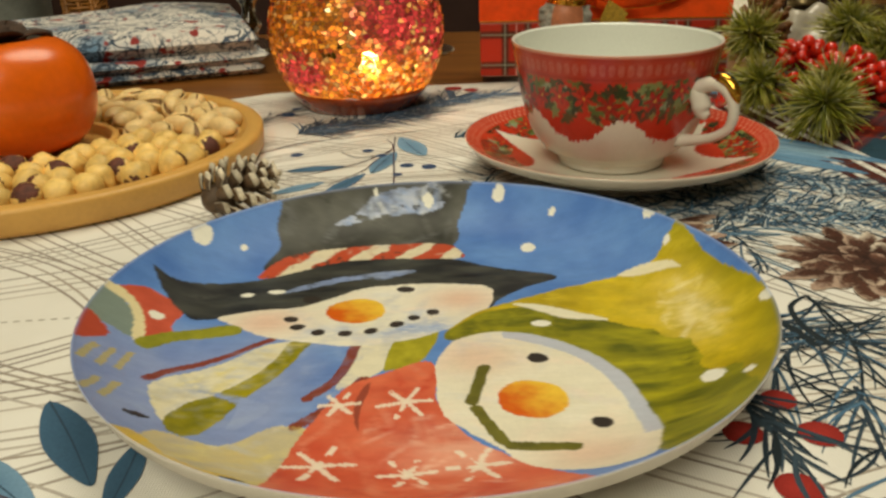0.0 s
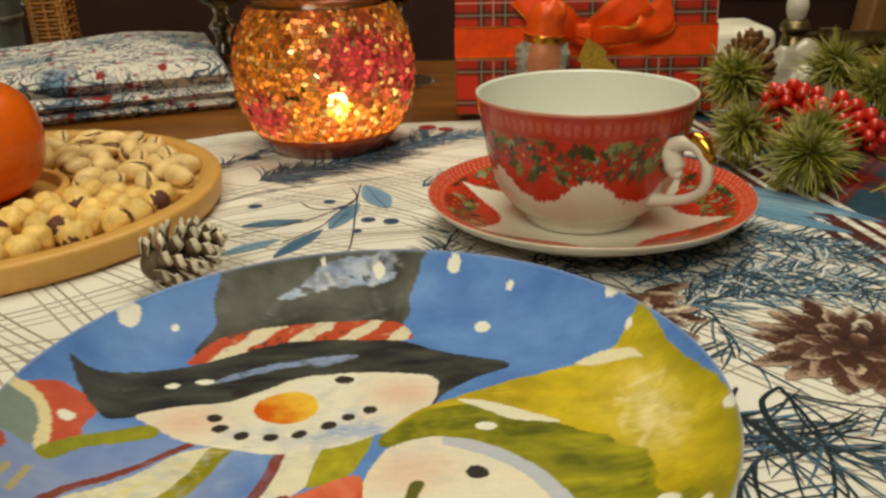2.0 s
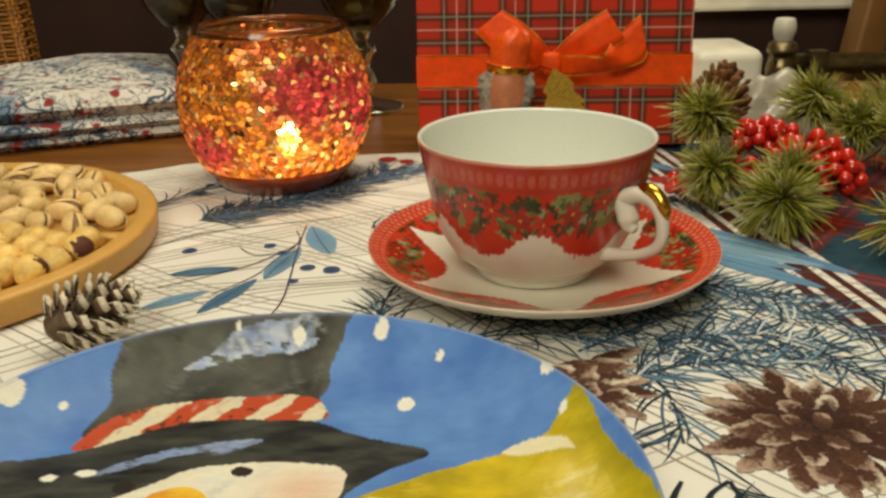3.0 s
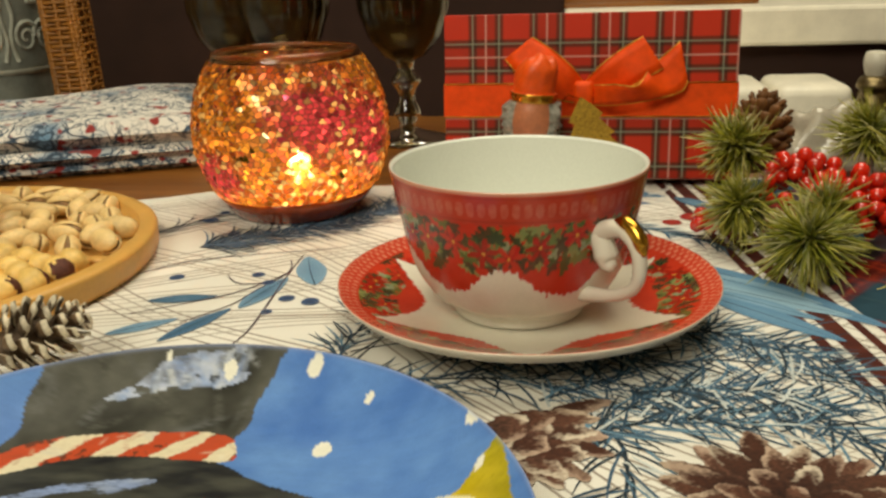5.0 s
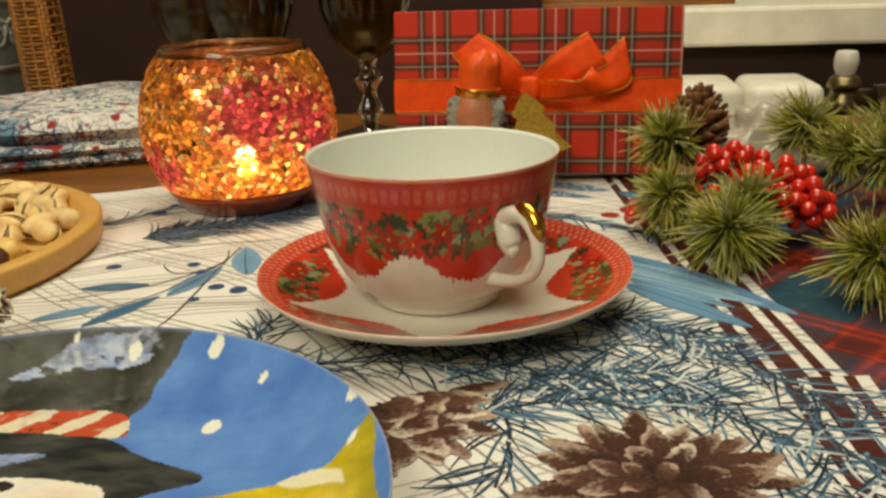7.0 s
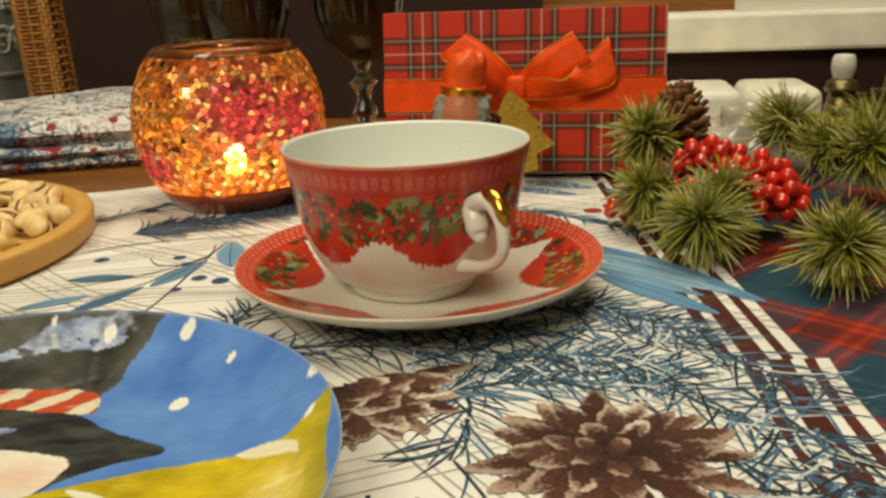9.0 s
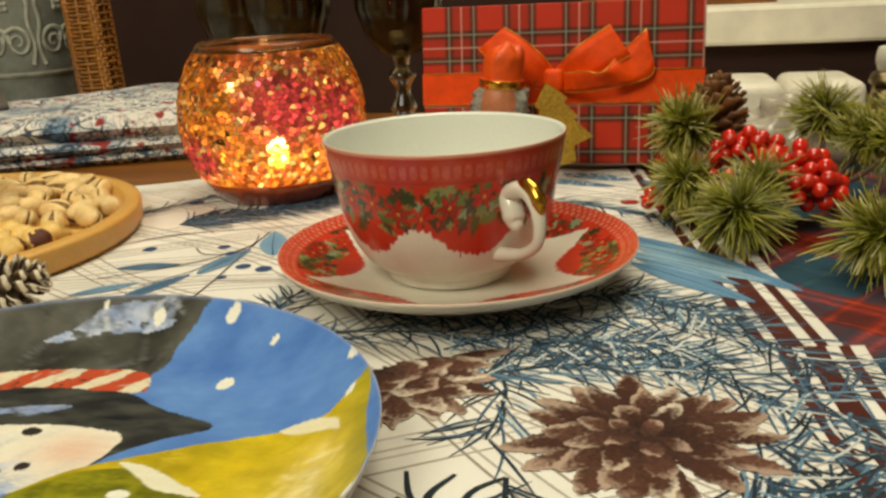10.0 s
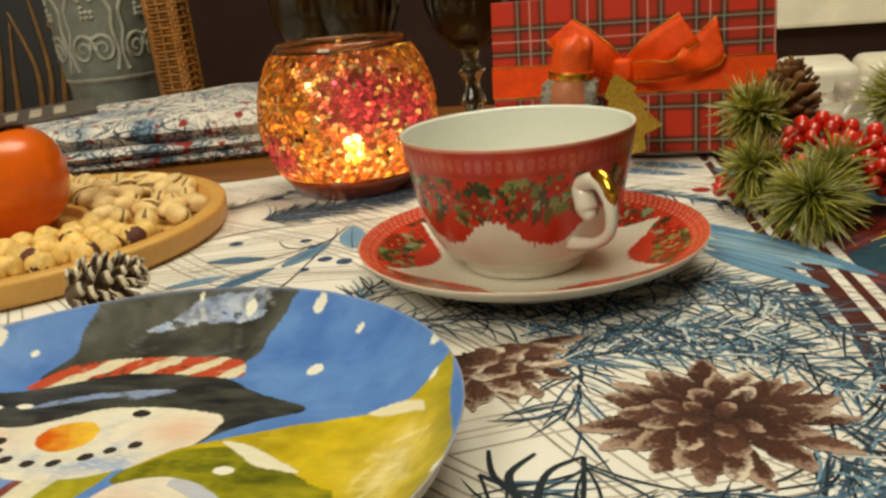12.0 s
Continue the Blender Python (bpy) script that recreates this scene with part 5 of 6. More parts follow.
def build_persimmon():
    fruit = thing("persimmon", pose(BOARD[0] - 0.0045, BOARD[1] + 0.003, 0.0068) @ Matrix.Diagonal((1.02, 1.02, 1.06, 1)), "ripe glossy orange persimmon with dry brown calyx on the board", "persimmon")
    prof = curve_through([(0.0003, 0.0030), (0.010, 0.0012), (0.021, 0.0010), (0.033, 0.0085), (0.0388, 0.0230), (0.0380, 0.0370), (0.0320, 0.0480), (0.0210, 0.0540), (0.0110, 0.0530), (0.0003, 0.0490)], 7)
    g = turned(prof, 96)
    a = np.arctan2(g[..., 1], g[..., 0])
    r = np.hypot(g[..., 0], g[..., 1])
    k = 1 + 0.020 * np.cos(4 * a + 0.5) * np.clip(r / 0.03, 0, 1)
    g[..., 0] *= k
    g[..., 1] *= k
    hang("flesh", grid_mesh("flesh", g, skin), fruit)
    for i in range(4):
        pts, faces = [], []
        for s in range(7):
            t = s / 6
            w = 0.010 * math.sin(math.pi * min(1, 0.25 + 0.75 * t)) * (1.25 - 0.5 * t)
            for q in (-1, -0.5, 0, 0.5, 1):
                pts.append((0.002 + 0.021 * t, w * q, 0.0515 + 0.0035 * math.sin(t * 3) + 0.004 * t * t * abs(q) + (0.004 * t if i % 2 else 0)))
        for s in range(6):
            for q in range(4):
                faces.append((s * 5 + q, s * 5 + q + 1, s * 5 + q + 6, s * 5 + q + 5))
        lobe = hang("calyx_leaf", mesh_of("calyx_leaf", pts, faces, calyx_mat), fruit, "curled dry brown calyx leaf", m=pose(0, 0, 0, 0, 0, 90 * i + 20))
        lobe.modifiers.new("wall", "SOLIDIFY").thickness = 0.0009
    hang("stalk", tube_mesh("stalk", [(0, 0, 0.048), (0.001, 0, 0.056), (0.002, 0.001, 0.060)], [0.0025, 0.002, 0.0024], calyx_mat, 8), fruit)


build_persimmon()


# ---- pine cones ----
def scale_mesh(name, length, width, mats):
    rows_, cols = 7, 5
    verts, faces, slots = [], [], []
    for side in (0, 1):
        for i in range(rows_):
            t = i / (rows_ - 1)
            w = width * (0.35 + 0.65 * math.sin(min(1, t * 1.15) * math.pi / 2)) * (1 if t < 0.85 else 0.82)
            for j in range(cols):
                s = j / (cols - 1) * 2 - 1
                z = 0.30 * length * t * t + 0.10 * width * (s * s) - side * (0.06 * length * (0.5 + t))
                verts.append((length * t * (1 - 0.10 * s * s * t), s * w / 2, z))
    n = rows_ * cols
    for side in (0, 1):
        for i in range(rows_ - 1):
            for j in range(cols - 1):
                q = [side * n + i * cols + j, side * n + i * cols + j + 1, side * n + (i + 1) * cols + j + 1, side * n + (i + 1) * cols + j]
                faces.append(q if side == 0 else q[::-1])
                slots.append(1 if i >= rows_ - 2 else 0)
    edge = [j for j in range(cols)] + [i * cols + cols - 1 for i in range(1, rows_)] + [(rows_ - 1) * cols + j for j in range(cols - 2, -1, -1)] + [i * cols for i in range(rows_ - 2, 0, -1)]
    for a, b in zip(edge, edge[1:] + edge[:1]):
        faces.append((a, n + a, n + b, b))
        slots.append(1 if a >= 2 * cols else 0)
    return mesh_of(name, verts, faces, mats, None, True, slots)


def build_cone(parent, length, radius, count, mats, seed, shut=62, wide=0.50):
    """Scales wound round a core that stands on the parent's z axis."""
    rnd = random.Random(seed)
    lathe("core", curve_through([(0.0003, 0), (radius * 0.35, length * 0.08), (radius * 0.42, length * 0.4), (radius * 0.22, length * 0.8), (0.0003, length * 0.95)], 4), 14, mats[0], parent)
    shapes = [scale_mesh("scale", radius * f, radius * wide * g, mats) for f, g in ((0.78, 1.0), (0.70, 0.9), (0.55, 0.72), (0.38, 0.5))]
    for k in range(count):
        t = k / (count - 1)
        z = length * (0.06 + 0.88 * t)
        prof = math.sin(math.pi * min(1, 0.22 + 0.78 * t)) ** 0.6
        pick = shapes[0] if 0.1 < t < 0.5 else shapes[1] if t < 0.7 else shapes[2] if t < 0.88 else shapes[3]
        lean = -(4 + shut * t ** 1.3) + rnd.uniform(-6, 6)
        m = pose(0, 0, z, 0, 0, k * 137.5 + rnd.uniform(-5, 5)) @ pose(radius * 0.22 * prof, 0, 0, rnd.uniform(-6, 6), lean, 0)
        hang("scale", pick, parent, m=m)


cone = thing("pine_cone", pose(-0.0950, 0.3400, 0.0094, 0, 74, 30), "small open pine cone with silvered scale tips lying on the cloth", "pine cone")
build_cone(cone, 0.033, 0.0150, 58, [scale_brown, scale_tip], 3, 30, 0.40)


# ---- gift box ----
def tartan_material():
    m, nodes, links, bsdf = shader("red_tartan_paper")
    place = nodes.new("ShaderNodeTexCoord")
    split = nodes.new("ShaderNodeSeparateXYZ")
    links.new(place.outputs["Object"], split.inputs[0])

    def calc(op, a, b=None, c=None):
        n = nodes.new("ShaderNodeMath")
        n.operation = op
        for k, v in enumerate((a, b, c)):
            if v is not None:
                if isinstance(v, (int, float)):
                    n.inputs[k].default_value = v
                else:
                    links.new(v, n.inputs[k])
        return n.outputs[0]

    def line(axis, at, half, soft):
        """1 on a thin line that repeats every 36 mm."""
        w = calc("WRAP", calc("SUBTRACT", axis, at), 0.01815, -0.01815)
        return calc("SUBTRACT", 1.0, calc("SMOOTH_MIN", calc("DIVIDE", calc("MAXIMUM", calc("SUBTRACT", calc("ABSOLUTE", w), half), 0.0), soft), 1.0, 0.1))

    flow = nodes.new("ShaderNodeRGB")
    flow.outputs[0].default_value = (*S("c4341a"), 1)
    out = flow.outputs[0]

    def over(base, fac, colour, amount):
        mx = nodes.new("ShaderNodeMix")
        mx.data_type = "RGBA"
        links.new(calc("MULTIPLY", calc("MAXIMUM", calc("MINIMUM", fac, 1.0), 0.0), amount), mx.inputs["Factor"])
        links.new(base, mx.inputs["A"])
        mx.inputs["B"].default_value = (*colour, 1)
        return mx.outputs["Result"]

    ways = ((split.outputs["X"], 0.0162), (split.outputs["Z"], 0.0647))
    for axis, start in ways:
        out = over(out, line(axis, start + 0.0079, 0.0070, 0.003), S("5a1a10"), 0.30)
    for axis, start in ways:
        for off in (0.0, 0.0158):
            out = over(out, line(axis, start + off, 0.0021, 0.0009), S("20281a"), 0.68)
    for axis, start in ways:
        for off in (0.0, 0.0158):
            out = over(out, line(axis, start + off, 0.00030, 0.0004), S("8c9a84"), 0.62)
        out = over(out, line(axis, start + 0.0079, 0.0003, 0.0004), S("e0b0a0"), 0.6)
    grain = node(nodes, "ShaderNodeTexNoise", Scale=1500.0, Detail=2.0)
    links.new(place.outputs["Object"], grain.inputs["Vector"])
    out = over(out, calc("MULTIPLY", grain.outputs["Fac"], 0.3), S("5a1410"), 0.6)
    links.new(out, bsdf.inputs["Base Color"])
    bsdf.inputs["Roughness"].default_value = 0.42
    bsdf.inputs["Specular IOR Level"].default_value = 0.25
    return m


def sheet(name, centre, across, material, parent, label="", thick=0.0005, n=6, m=None):
    """A ribbon: a centre line, and for each of its points the half width as a vector."""
    c, a = curve_through(centre, n), curve_through(across, n)
    grid = np.stack([c - a, c - a * 0.5, c, c + a * 0.5, c + a], 1)
    ob = hang(name, grid_mesh(name, grid, material, wrap=False), parent, label, m)
    mod = ob.modifiers.new("wall", "SOLIDIFY")
    mod.thickness, mod.offset = thick, 0.0
    for side in (-1, 1):
        edge = c + side * a
        hang("edge_wire", tube_mesh("edge_wire", edge, 0.00045, tinsel_gold, 5), ob, "thin gold edging")
    return ob


def build_gift():
    gift = thing("gift_box", pose(0.0305, 0.6135, 0.0047, -6, 0, -2.2), "red tartan gift box tied with an orange satin bow", "gift box")
    W, D, H = 0.169, 0.042, 0.0965
    paper = tartan_material()
    part("carton", box_bm(0, W, 0, D, 0, H, 0.0006), paper, gift, smooth=False)
    part("lid", box_bm(-0.0010, W + 0.0010, -0.0010, 0.022, 0.0008, H + 0.0010, 0.0006), paper, gift, smooth=False)
    band = part("ribbon_band", box_bm(-0.0016, W + 0.0016, -0.0018, D + 0.0008, 0.0372, 0.0572, 0.0004), ribbon_mat, gift, "orange satin ribbon round the box", smooth=False)
    for z in (0.0374, 0.0570):
        hang("edge_wire", tube_mesh("edge_wire", [(-0.001, -0.0020, z), (W / 2, -0.0021, z), (W + 0.001, -0.0020, z)], 0.00045, tinsel_gold, 5), band, "thin gold edging")
    k = -0.0035
    sheet("bow_tail", [(0.080, k - 0.002, 0.0518), (0.070, k - 0.006, 0.0578), (0.056, k - 0.007, 0.0683), (0.0440, k - 0.003, 0.0778)], [(0.002, 0, 0.006), (0.006, -0.001, 0.0085), (0.0078, 0.001, 0.0085), (0.0080, 0, 0.0062)], ribbon_mat, gift)
    sheet("bow_loop", [(0.086, k - 0.003, 0.0528), (0.098, k - 0.006, 0.0598), (0.110, k - 0.006, 0.0678), (0.1215, k - 0.005, 0.0743)], [(-0.002, 0, 0.006), (-0.005, -0.002, 0.0085), (-0.0055, 0.001, 0.0090), (-0.0060, 0, 0.0090)], ribbon_mat, gift)
    sheet("bow_tail", [(0.086, k - 0.005, 0.0503), (0.100, k - 0.013, 0.0508), (0.116, k - 0.013, 0.0518), (0.129, k - 0.004, 0.0588), (0.1390, k - 0.002, 0.0693)], [(0.0, 0, 0.0055), (0.0, -0.004, 0.0060), (-0.0035, -0.006, 0.0045), (-0.0085, 0, 0.0070), (-0.0025, 0, 0.0110)], ribbon_mat, gift)
    bm = box_bm(0.0765, 0.0885, k - 0.0105, k, 0.0447, 0.0587, 0.0032, 3)
    part("knot", bm, ribbon_mat, gift, "tight satin knot")


build_gift()


# figure with a red cap standing before the box: one plain shape
def build_figure():
    red_cap = surface("red_cap_paint", S("e05208"), 0.45, vary=0.2, bump=0.1)
    face_paint = surface("warm_face_paint", S("b5714e"), 0.45, vary=0.2, scale=120, bump=0.1)
    hair_paint = surface("grey_hair_paint", S("8d8a80"), 0.6, vary=0.4, scale=400, bump=0.8)
    prof = curve_through([(0.0003, 0.0), (0.0140, 0.0), (0.0165, 0.006), (0.0150, 0.020), (0.0120, 0.028), (0.0132, 0.031), (0.0140, 0.034), (0.0150, 0.038), (0.0158, 0.042), (0.0156, 0.0455), (0.0150, 0.049), (0.0138, 0.0525), (0.0144, 0.0530), (0.0146, 0.0568), (0.0128, 0.0575), (0.0130, 0.0620), (0.0128, 0.0670), (0.0105, 0.0720), (0.0060, 0.0750), (0.0003, 0.0760)], 5)
    g = turned(prof, 48)
    for ring in g:
        for v in ring:
            k = max(0.0, v[2] - 0.0575) / 0.0185
            turn = abs((math.atan2(v[1], v[0]) + math.pi / 2 + math.pi) % (2 * math.pi) - math.pi)
            if 0.026 < v[2] < 0.0520 and (turn > 0.85 or v[2] < 0.034):
                curl = 1.10 + 0.30 * noise.noise(Vector((v[0] * 260, v[1] * 260, v[2] * 260)))
                v[0], v[1] = v[0] * curl, v[1] * curl
            f = 1 + k * (0.35 * noise.noise(Vector((v[0] * 130, v[1] * 130, v[2] * 90))) + 0.10)
            v[0], v[1] = v[0] * f + 0.004 * k * k, v[1] * f
            v[2] += 0.003 * k * noise.noise(Vector((v[0] * 200, v[1] * 200, 3)))
    verts = [tuple(v) for v in g.reshape(-1, 3)]
    faces, slots = [], []
    for i in range(len(prof) - 1):
        z = (prof[i][1] + prof[i + 1][1]) / 2
        for j in range(48):
            k = (j + 1) % 48
            faces.append((i * 48 + j, i * 48 + k, (i + 1) * 48 + k, (i + 1) * 48 + j))
            front = abs((2 * math.pi * (j + 0.5) / 48 + math.pi / 2 + math.pi) % (2 * math.pi) - math.pi) < 0.85
            slots.append(3 if 0.0528 < z < 0.0570 else 0 if z > 0.057 or z < 0.026 else 1 if front and z > 0.034 else 2)
    ob = new("figurine", mesh_of("figurine", verts, faces, [red_cap, face_paint, hair_paint, gold], None, True, slots))
    ob.matrix_basis = pose(0.0795, 0.580, 0.0012, 0, 5, 0) @ Matrix.Diagonal((0.90, 0.90, 1.07, 1))
    tagged(ob, "small figurine with grey hair, red cap and gold hatband", "figurine")


build_figure()


def build_tag():
    out = [(0.0, 0.047), (0.0045, 0.042), (0.0090, 0.036), (0.0065, 0.034), (0.0125, 0.025), (0.0095, 0.024), (0.0170, 0.0125), (0.0060, 0.0105), (0.0050, 0.0020), (-0.0050, 0.0020), (-0.0060, 0.0105), (-0.0170, 0.0125), (-0.0095, 0.024), (-0.0125, 0.025), (-0.0065, 0.034), (-0.0090, 0.036), (-0.0045, 0.042)]
    bm = bmesh.new()
    front = [bm.verts.new((x, -0.0006, z)) for x, z in out]
    back = [bm.verts.new((x, 0.0006, z)) for x, z in out]
    bm.faces.new(front)
    bm.faces.new(back[::-1])
    for i in range(len(out)):
        j = (i + 1) % len(out)
        bm.faces.new((front[i], back[i], back[j], front[j]))
    ob = part("tree_tag", bm, glitter_gold, None, smooth=False, m=pose(0.1235, 0.566, 0.0125, -10, -15, 2) @ Matrix.Scale(1.06, 4))
    hang("cord", tube_mesh("cord", [(0, 0, 0.0455), (-0.006, 0.010, 0.050), (-0.010, 0.028, 0.0475)], 0.0004, gold, 5), ob, "thin gold cord")
    tagged(ob, "gold glitter fir tree tag hanging from the bow", "gift tag")


build_tag()


# ---- fir and berry pick ----
needle_mat = painted("plastic_needles", 0.32, 0.12)


def tuft_mesh(axis, count, length, seed, spread=95):
    rnd = random.Random(seed)
    verts, faces, cols = [], [], []
    axis = Vector(axis).normalized()
    side = axis.orthogonal().normalized()
    other = axis.cross(side)
    for k in range(count):
        th = math.radians(spread) * math.sqrt(rnd.random())
        ph = rnd.uniform(0, 2 * math.pi)
        d = axis * math.cos(th) + (side * math.cos(ph) + other * math.sin(ph)) * math.sin(th)
        L = length * rnd.uniform(0.45, 1.0)
        root = axis * rnd.uniform(-0.010, 0.004)
        droop = Vector((rnd.gauss(0, 0.2), rnd.gauss(0, 0.2), rnd.gauss(-0.1, 0.2)))
        w = rnd.uniform(0.00032, 0.00060)
        u = d.orthogonal().normalized()
        v = d.cross(u)
        # highlights are put into the pale tip colours, over darker green roots
        green = tint(rnd, ("4e5a14", "5e661a", "3c4a14", "2e3a10", "767824"), 0.2)
        tip = tint(rnd, ("a8a238", "bcb050", "8e8c2a", "d8d094", "98962e"), 0.2)
        base = len(verts)
        for t, f in ((0, 0.9), (0.5, 1.0), (0.85, 0.7), (1.0, 0.15)):
            c = root + d * (L * t) + droop * (L * t * t)
            for j in range(4):
                a = math.pi / 2 * j
                verts.append(tuple(c + (u * math.cos(a) * 1.3 + v * math.sin(a) * 0.7) * (w * f)))
                cols.append(tuple(g * (1 - t ** 2) + h * t ** 2 for g, h in zip(green, tip)))
        for i in range(3):
            for j in range(4):
                q = (j + 1) % 4
                faces.append((base + 4 * i + j, base + 4 * i + q, base + 4 * i + 4 + q, base + 4 * i + 4 + j))
    return mesh_of("needle_tuft", verts, faces, needle_mat, cols)


def build_pick():
    pick = thing("berry_pick", pose(0.215, 0.49, 0.0), "artificial fir pick with red berries and a cone", "christmas pick")
    o = Vector((0.215, 0.49, 0.0))
    tufts = (((0.203, 0.448, 0.0200), (-0.1, -0.8, 0.45), 330, 0.0225, 105), ((0.183, 0.488, 0.0230), (-0.8, -0.5, 0.30), 240, 0.0205, 95), ((0.183, 0.512, 0.0460), (-0.7, -0.2, 0.5), 250, 0.0205, 95),
             ((0.258, 0.555, 0.0430), (0.1, -0.4, 0.8), 280, 0.0225, 95), ((0.252, 0.418, 0.0190), (0.2, -0.8, 0.45), 300, 0.0220, 105), ((0.283, 0.500, 0.0400), (0.5, -0.5, 0.6), 280, 0.0220, 95),
             ((0.302, 0.560, 0.0380), (0.6, 0.1, 0.7), 160, 0.0250, 95), ((0.215, 0.470, 0.0260), (-0.3, -0.2, 0.8), 110, 0.0200, 90), ((0.272, 0.528, 0.0360), (0.3, -0.5, 0.6), 220, 0.0220, 95))
    hub = Vector((0.245, 0.505, 0.0120))
    for k, (at, axis, count, L, spread) in enumerate(tufts):
        at = Vector(at)
        tagged(hang("needle_tuft", tuft_mesh(axis, int(count * 2.3), L, k, spread), pick, "glossy olive-green plastic needles", m=Matrix.Translation(at - o)), kind="stuff")
        mid = (hub + at) / 2 + Vector((0, 0, -0.004))
        hang("stem", tube_mesh("stem", curve_through([hub - o, mid - o, at - o], 5), 0.0012, stem_mat, 6), pick)
    rnd = random.Random(9)
    ball = bmesh.new()
    bmesh.ops.create_uvsphere(ball, u_segments=16, v_segments=10, radius=1)
    ball_me = bpy.data.meshes.new("berry")
    for f in ball.faces:
        f.smooth = True
    ball.to_mesh(ball_me)
    ball.free()
    ball_me.materials.append(berry_mat)
    centres = []

    def cluster(at, spread, count):
        tries = 0
        made = 0
        while made < count and tries < 4000:
            tries += 1
            d = Vector((rnd.gauss(0, 1), rnd.gauss(0, 1), rnd.gauss(0, 1)))
            if d.length > 1.75:
                continue
            p = Vector(at) + Vector((d.x * spread[0], d.y * spread[1], d.z * spread[2]))
            if p.z > 0.0045 and all((p - q).length > 0.0060 for q in centres):
                centres.append(p)
                made += 1
                r = rnd.uniform(0.0031, 0.0038)
                berry = hang("berry", ball_me, pick, "glossy red berry" if len(centres) == 1 else "", m=Matrix.Translation(p - o) @ Matrix.Scale(r, 4))
                if made % 2:
                    hang("stem", tube_mesh("stem", curve_through([p - o, (p + hub) / 2 - o + Vector((0, 0, -0.003)), hub - o], 3), 0.0005, stem_mat, 5), pick)

    cluster((0.214, 0.508, 0.0345), (0.010, 0.007, 0.0045), 30)
    cluster((0.229, 0.488, 0.0280), (0.011, 0.009, 0.0065), 48)
    cluster((0.239, 0.474, 0.0240), (0.007, 0.007, 0.0055), 20)
    cluster((0.197, 0.500, 0.0260), (0.005, 0.005, 0.0040), 6)
    cluster((0.168, 0.506, 0.0090), (0.004, 0.004, 0.0025), 7)
    hold = new("cone")
    hold.parent = pick
    hold.matrix_basis = Matrix.Translation(Vector((0.197, 0.545, 0.0240)) - o) @ pose(0, 0, 0, -14, 12, 0)
    hold["label"] = "brown pine cone wired into the pick"
    build_cone(hold, 0.040, 0.0190, 90, [cone_warm, cone_warm], 8, 40, 0.34)
    return pick


build_pick()


# ---- folded cloths at the back ----
def napkin_material():
    m, nodes, links, bsdf = shader("napkin_print")
    place = nodes.new("ShaderNodeTexCoord")
    def tex(kind, **kw):
        n = node(nodes, kind, **kw)
        links.new(place.outputs["Object"], n.inputs["Vector"])
        return n
    def over(base, fac, colour):
        mx = nodes.new("ShaderNodeMix")
        mx.data_type = "RGBA"
        links.new(fac, mx.inputs["Factor"])
        if isinstance(base, tuple):
            mx.inputs["A"].default_value = (*base, 1)
        else:
            links.new(base, mx.inputs["A"])
        mx.inputs["B"].default_value = (*colour, 1)
        return mx.outputs["Result"]
    def ramp(value, lo, hi, flip=False):
        r = nodes.new("ShaderNodeMapRange")
        r.inputs["From Min"].default_value, r.inputs["From Max"].default_value = lo, hi
        if flip:
            r.inputs["To Min"].default_value, r.inputs["To Max"].default_value = 1.0, 0.0
        links.new(value, r.inputs["Value"])
        return r.outputs[0]
    shade = tex("ShaderNodeTexNoise", Scale=22.0, Detail=4.0)
    out = over(S("d6d0c8"), ramp(shade.outputs["Fac"], 0.52, 0.70), S("5f7d98"))
    mask = tex("ShaderNodeTexNoise", Scale=13.0, Detail=2.0)
    for size, shade_of in ((38.0, S("2c3a4a")), (55.0, S("3c5064")), (84.0, S("34465a"))):
        lines = tex("ShaderNodeTexNoise", Scale=size, Detail=1.0, Distortion=1.2)
        near = nodes.new("ShaderNodeMath")
        near.operation = "SUBTRACT"
        near.inputs[1].default_value = 0.5
        links.new(lines.outputs["Fac"], near.inputs[0])
        gap = nodes.new("ShaderNodeMath")
        gap.operation = "ABSOLUTE"
        links.new(near.outputs[0], gap.inputs[0])
        both = nodes.new("ShaderNodeMath")
        both.operation = "MULTIPLY"
        links.new(ramp(gap.outputs[0], 0.010, 0.026, True), both.inputs[0])
        links.new(ramp(mask.outputs["Fac"], 0.30, 0.40), both.inputs[1])
        out = over(out, both.outputs[0], shade_of)
    spots = tex("ShaderNodeTexNoise", Scale=78.0, Detail=1.0)
    out = over(out, ramp(spots.outputs["Fac"], 0.65, 0.69), S("8a2a26"))
    links.new(out, bsdf.inputs["Base Color"])
    bsdf.inputs["Roughness"].default_value = 0.9
    return m


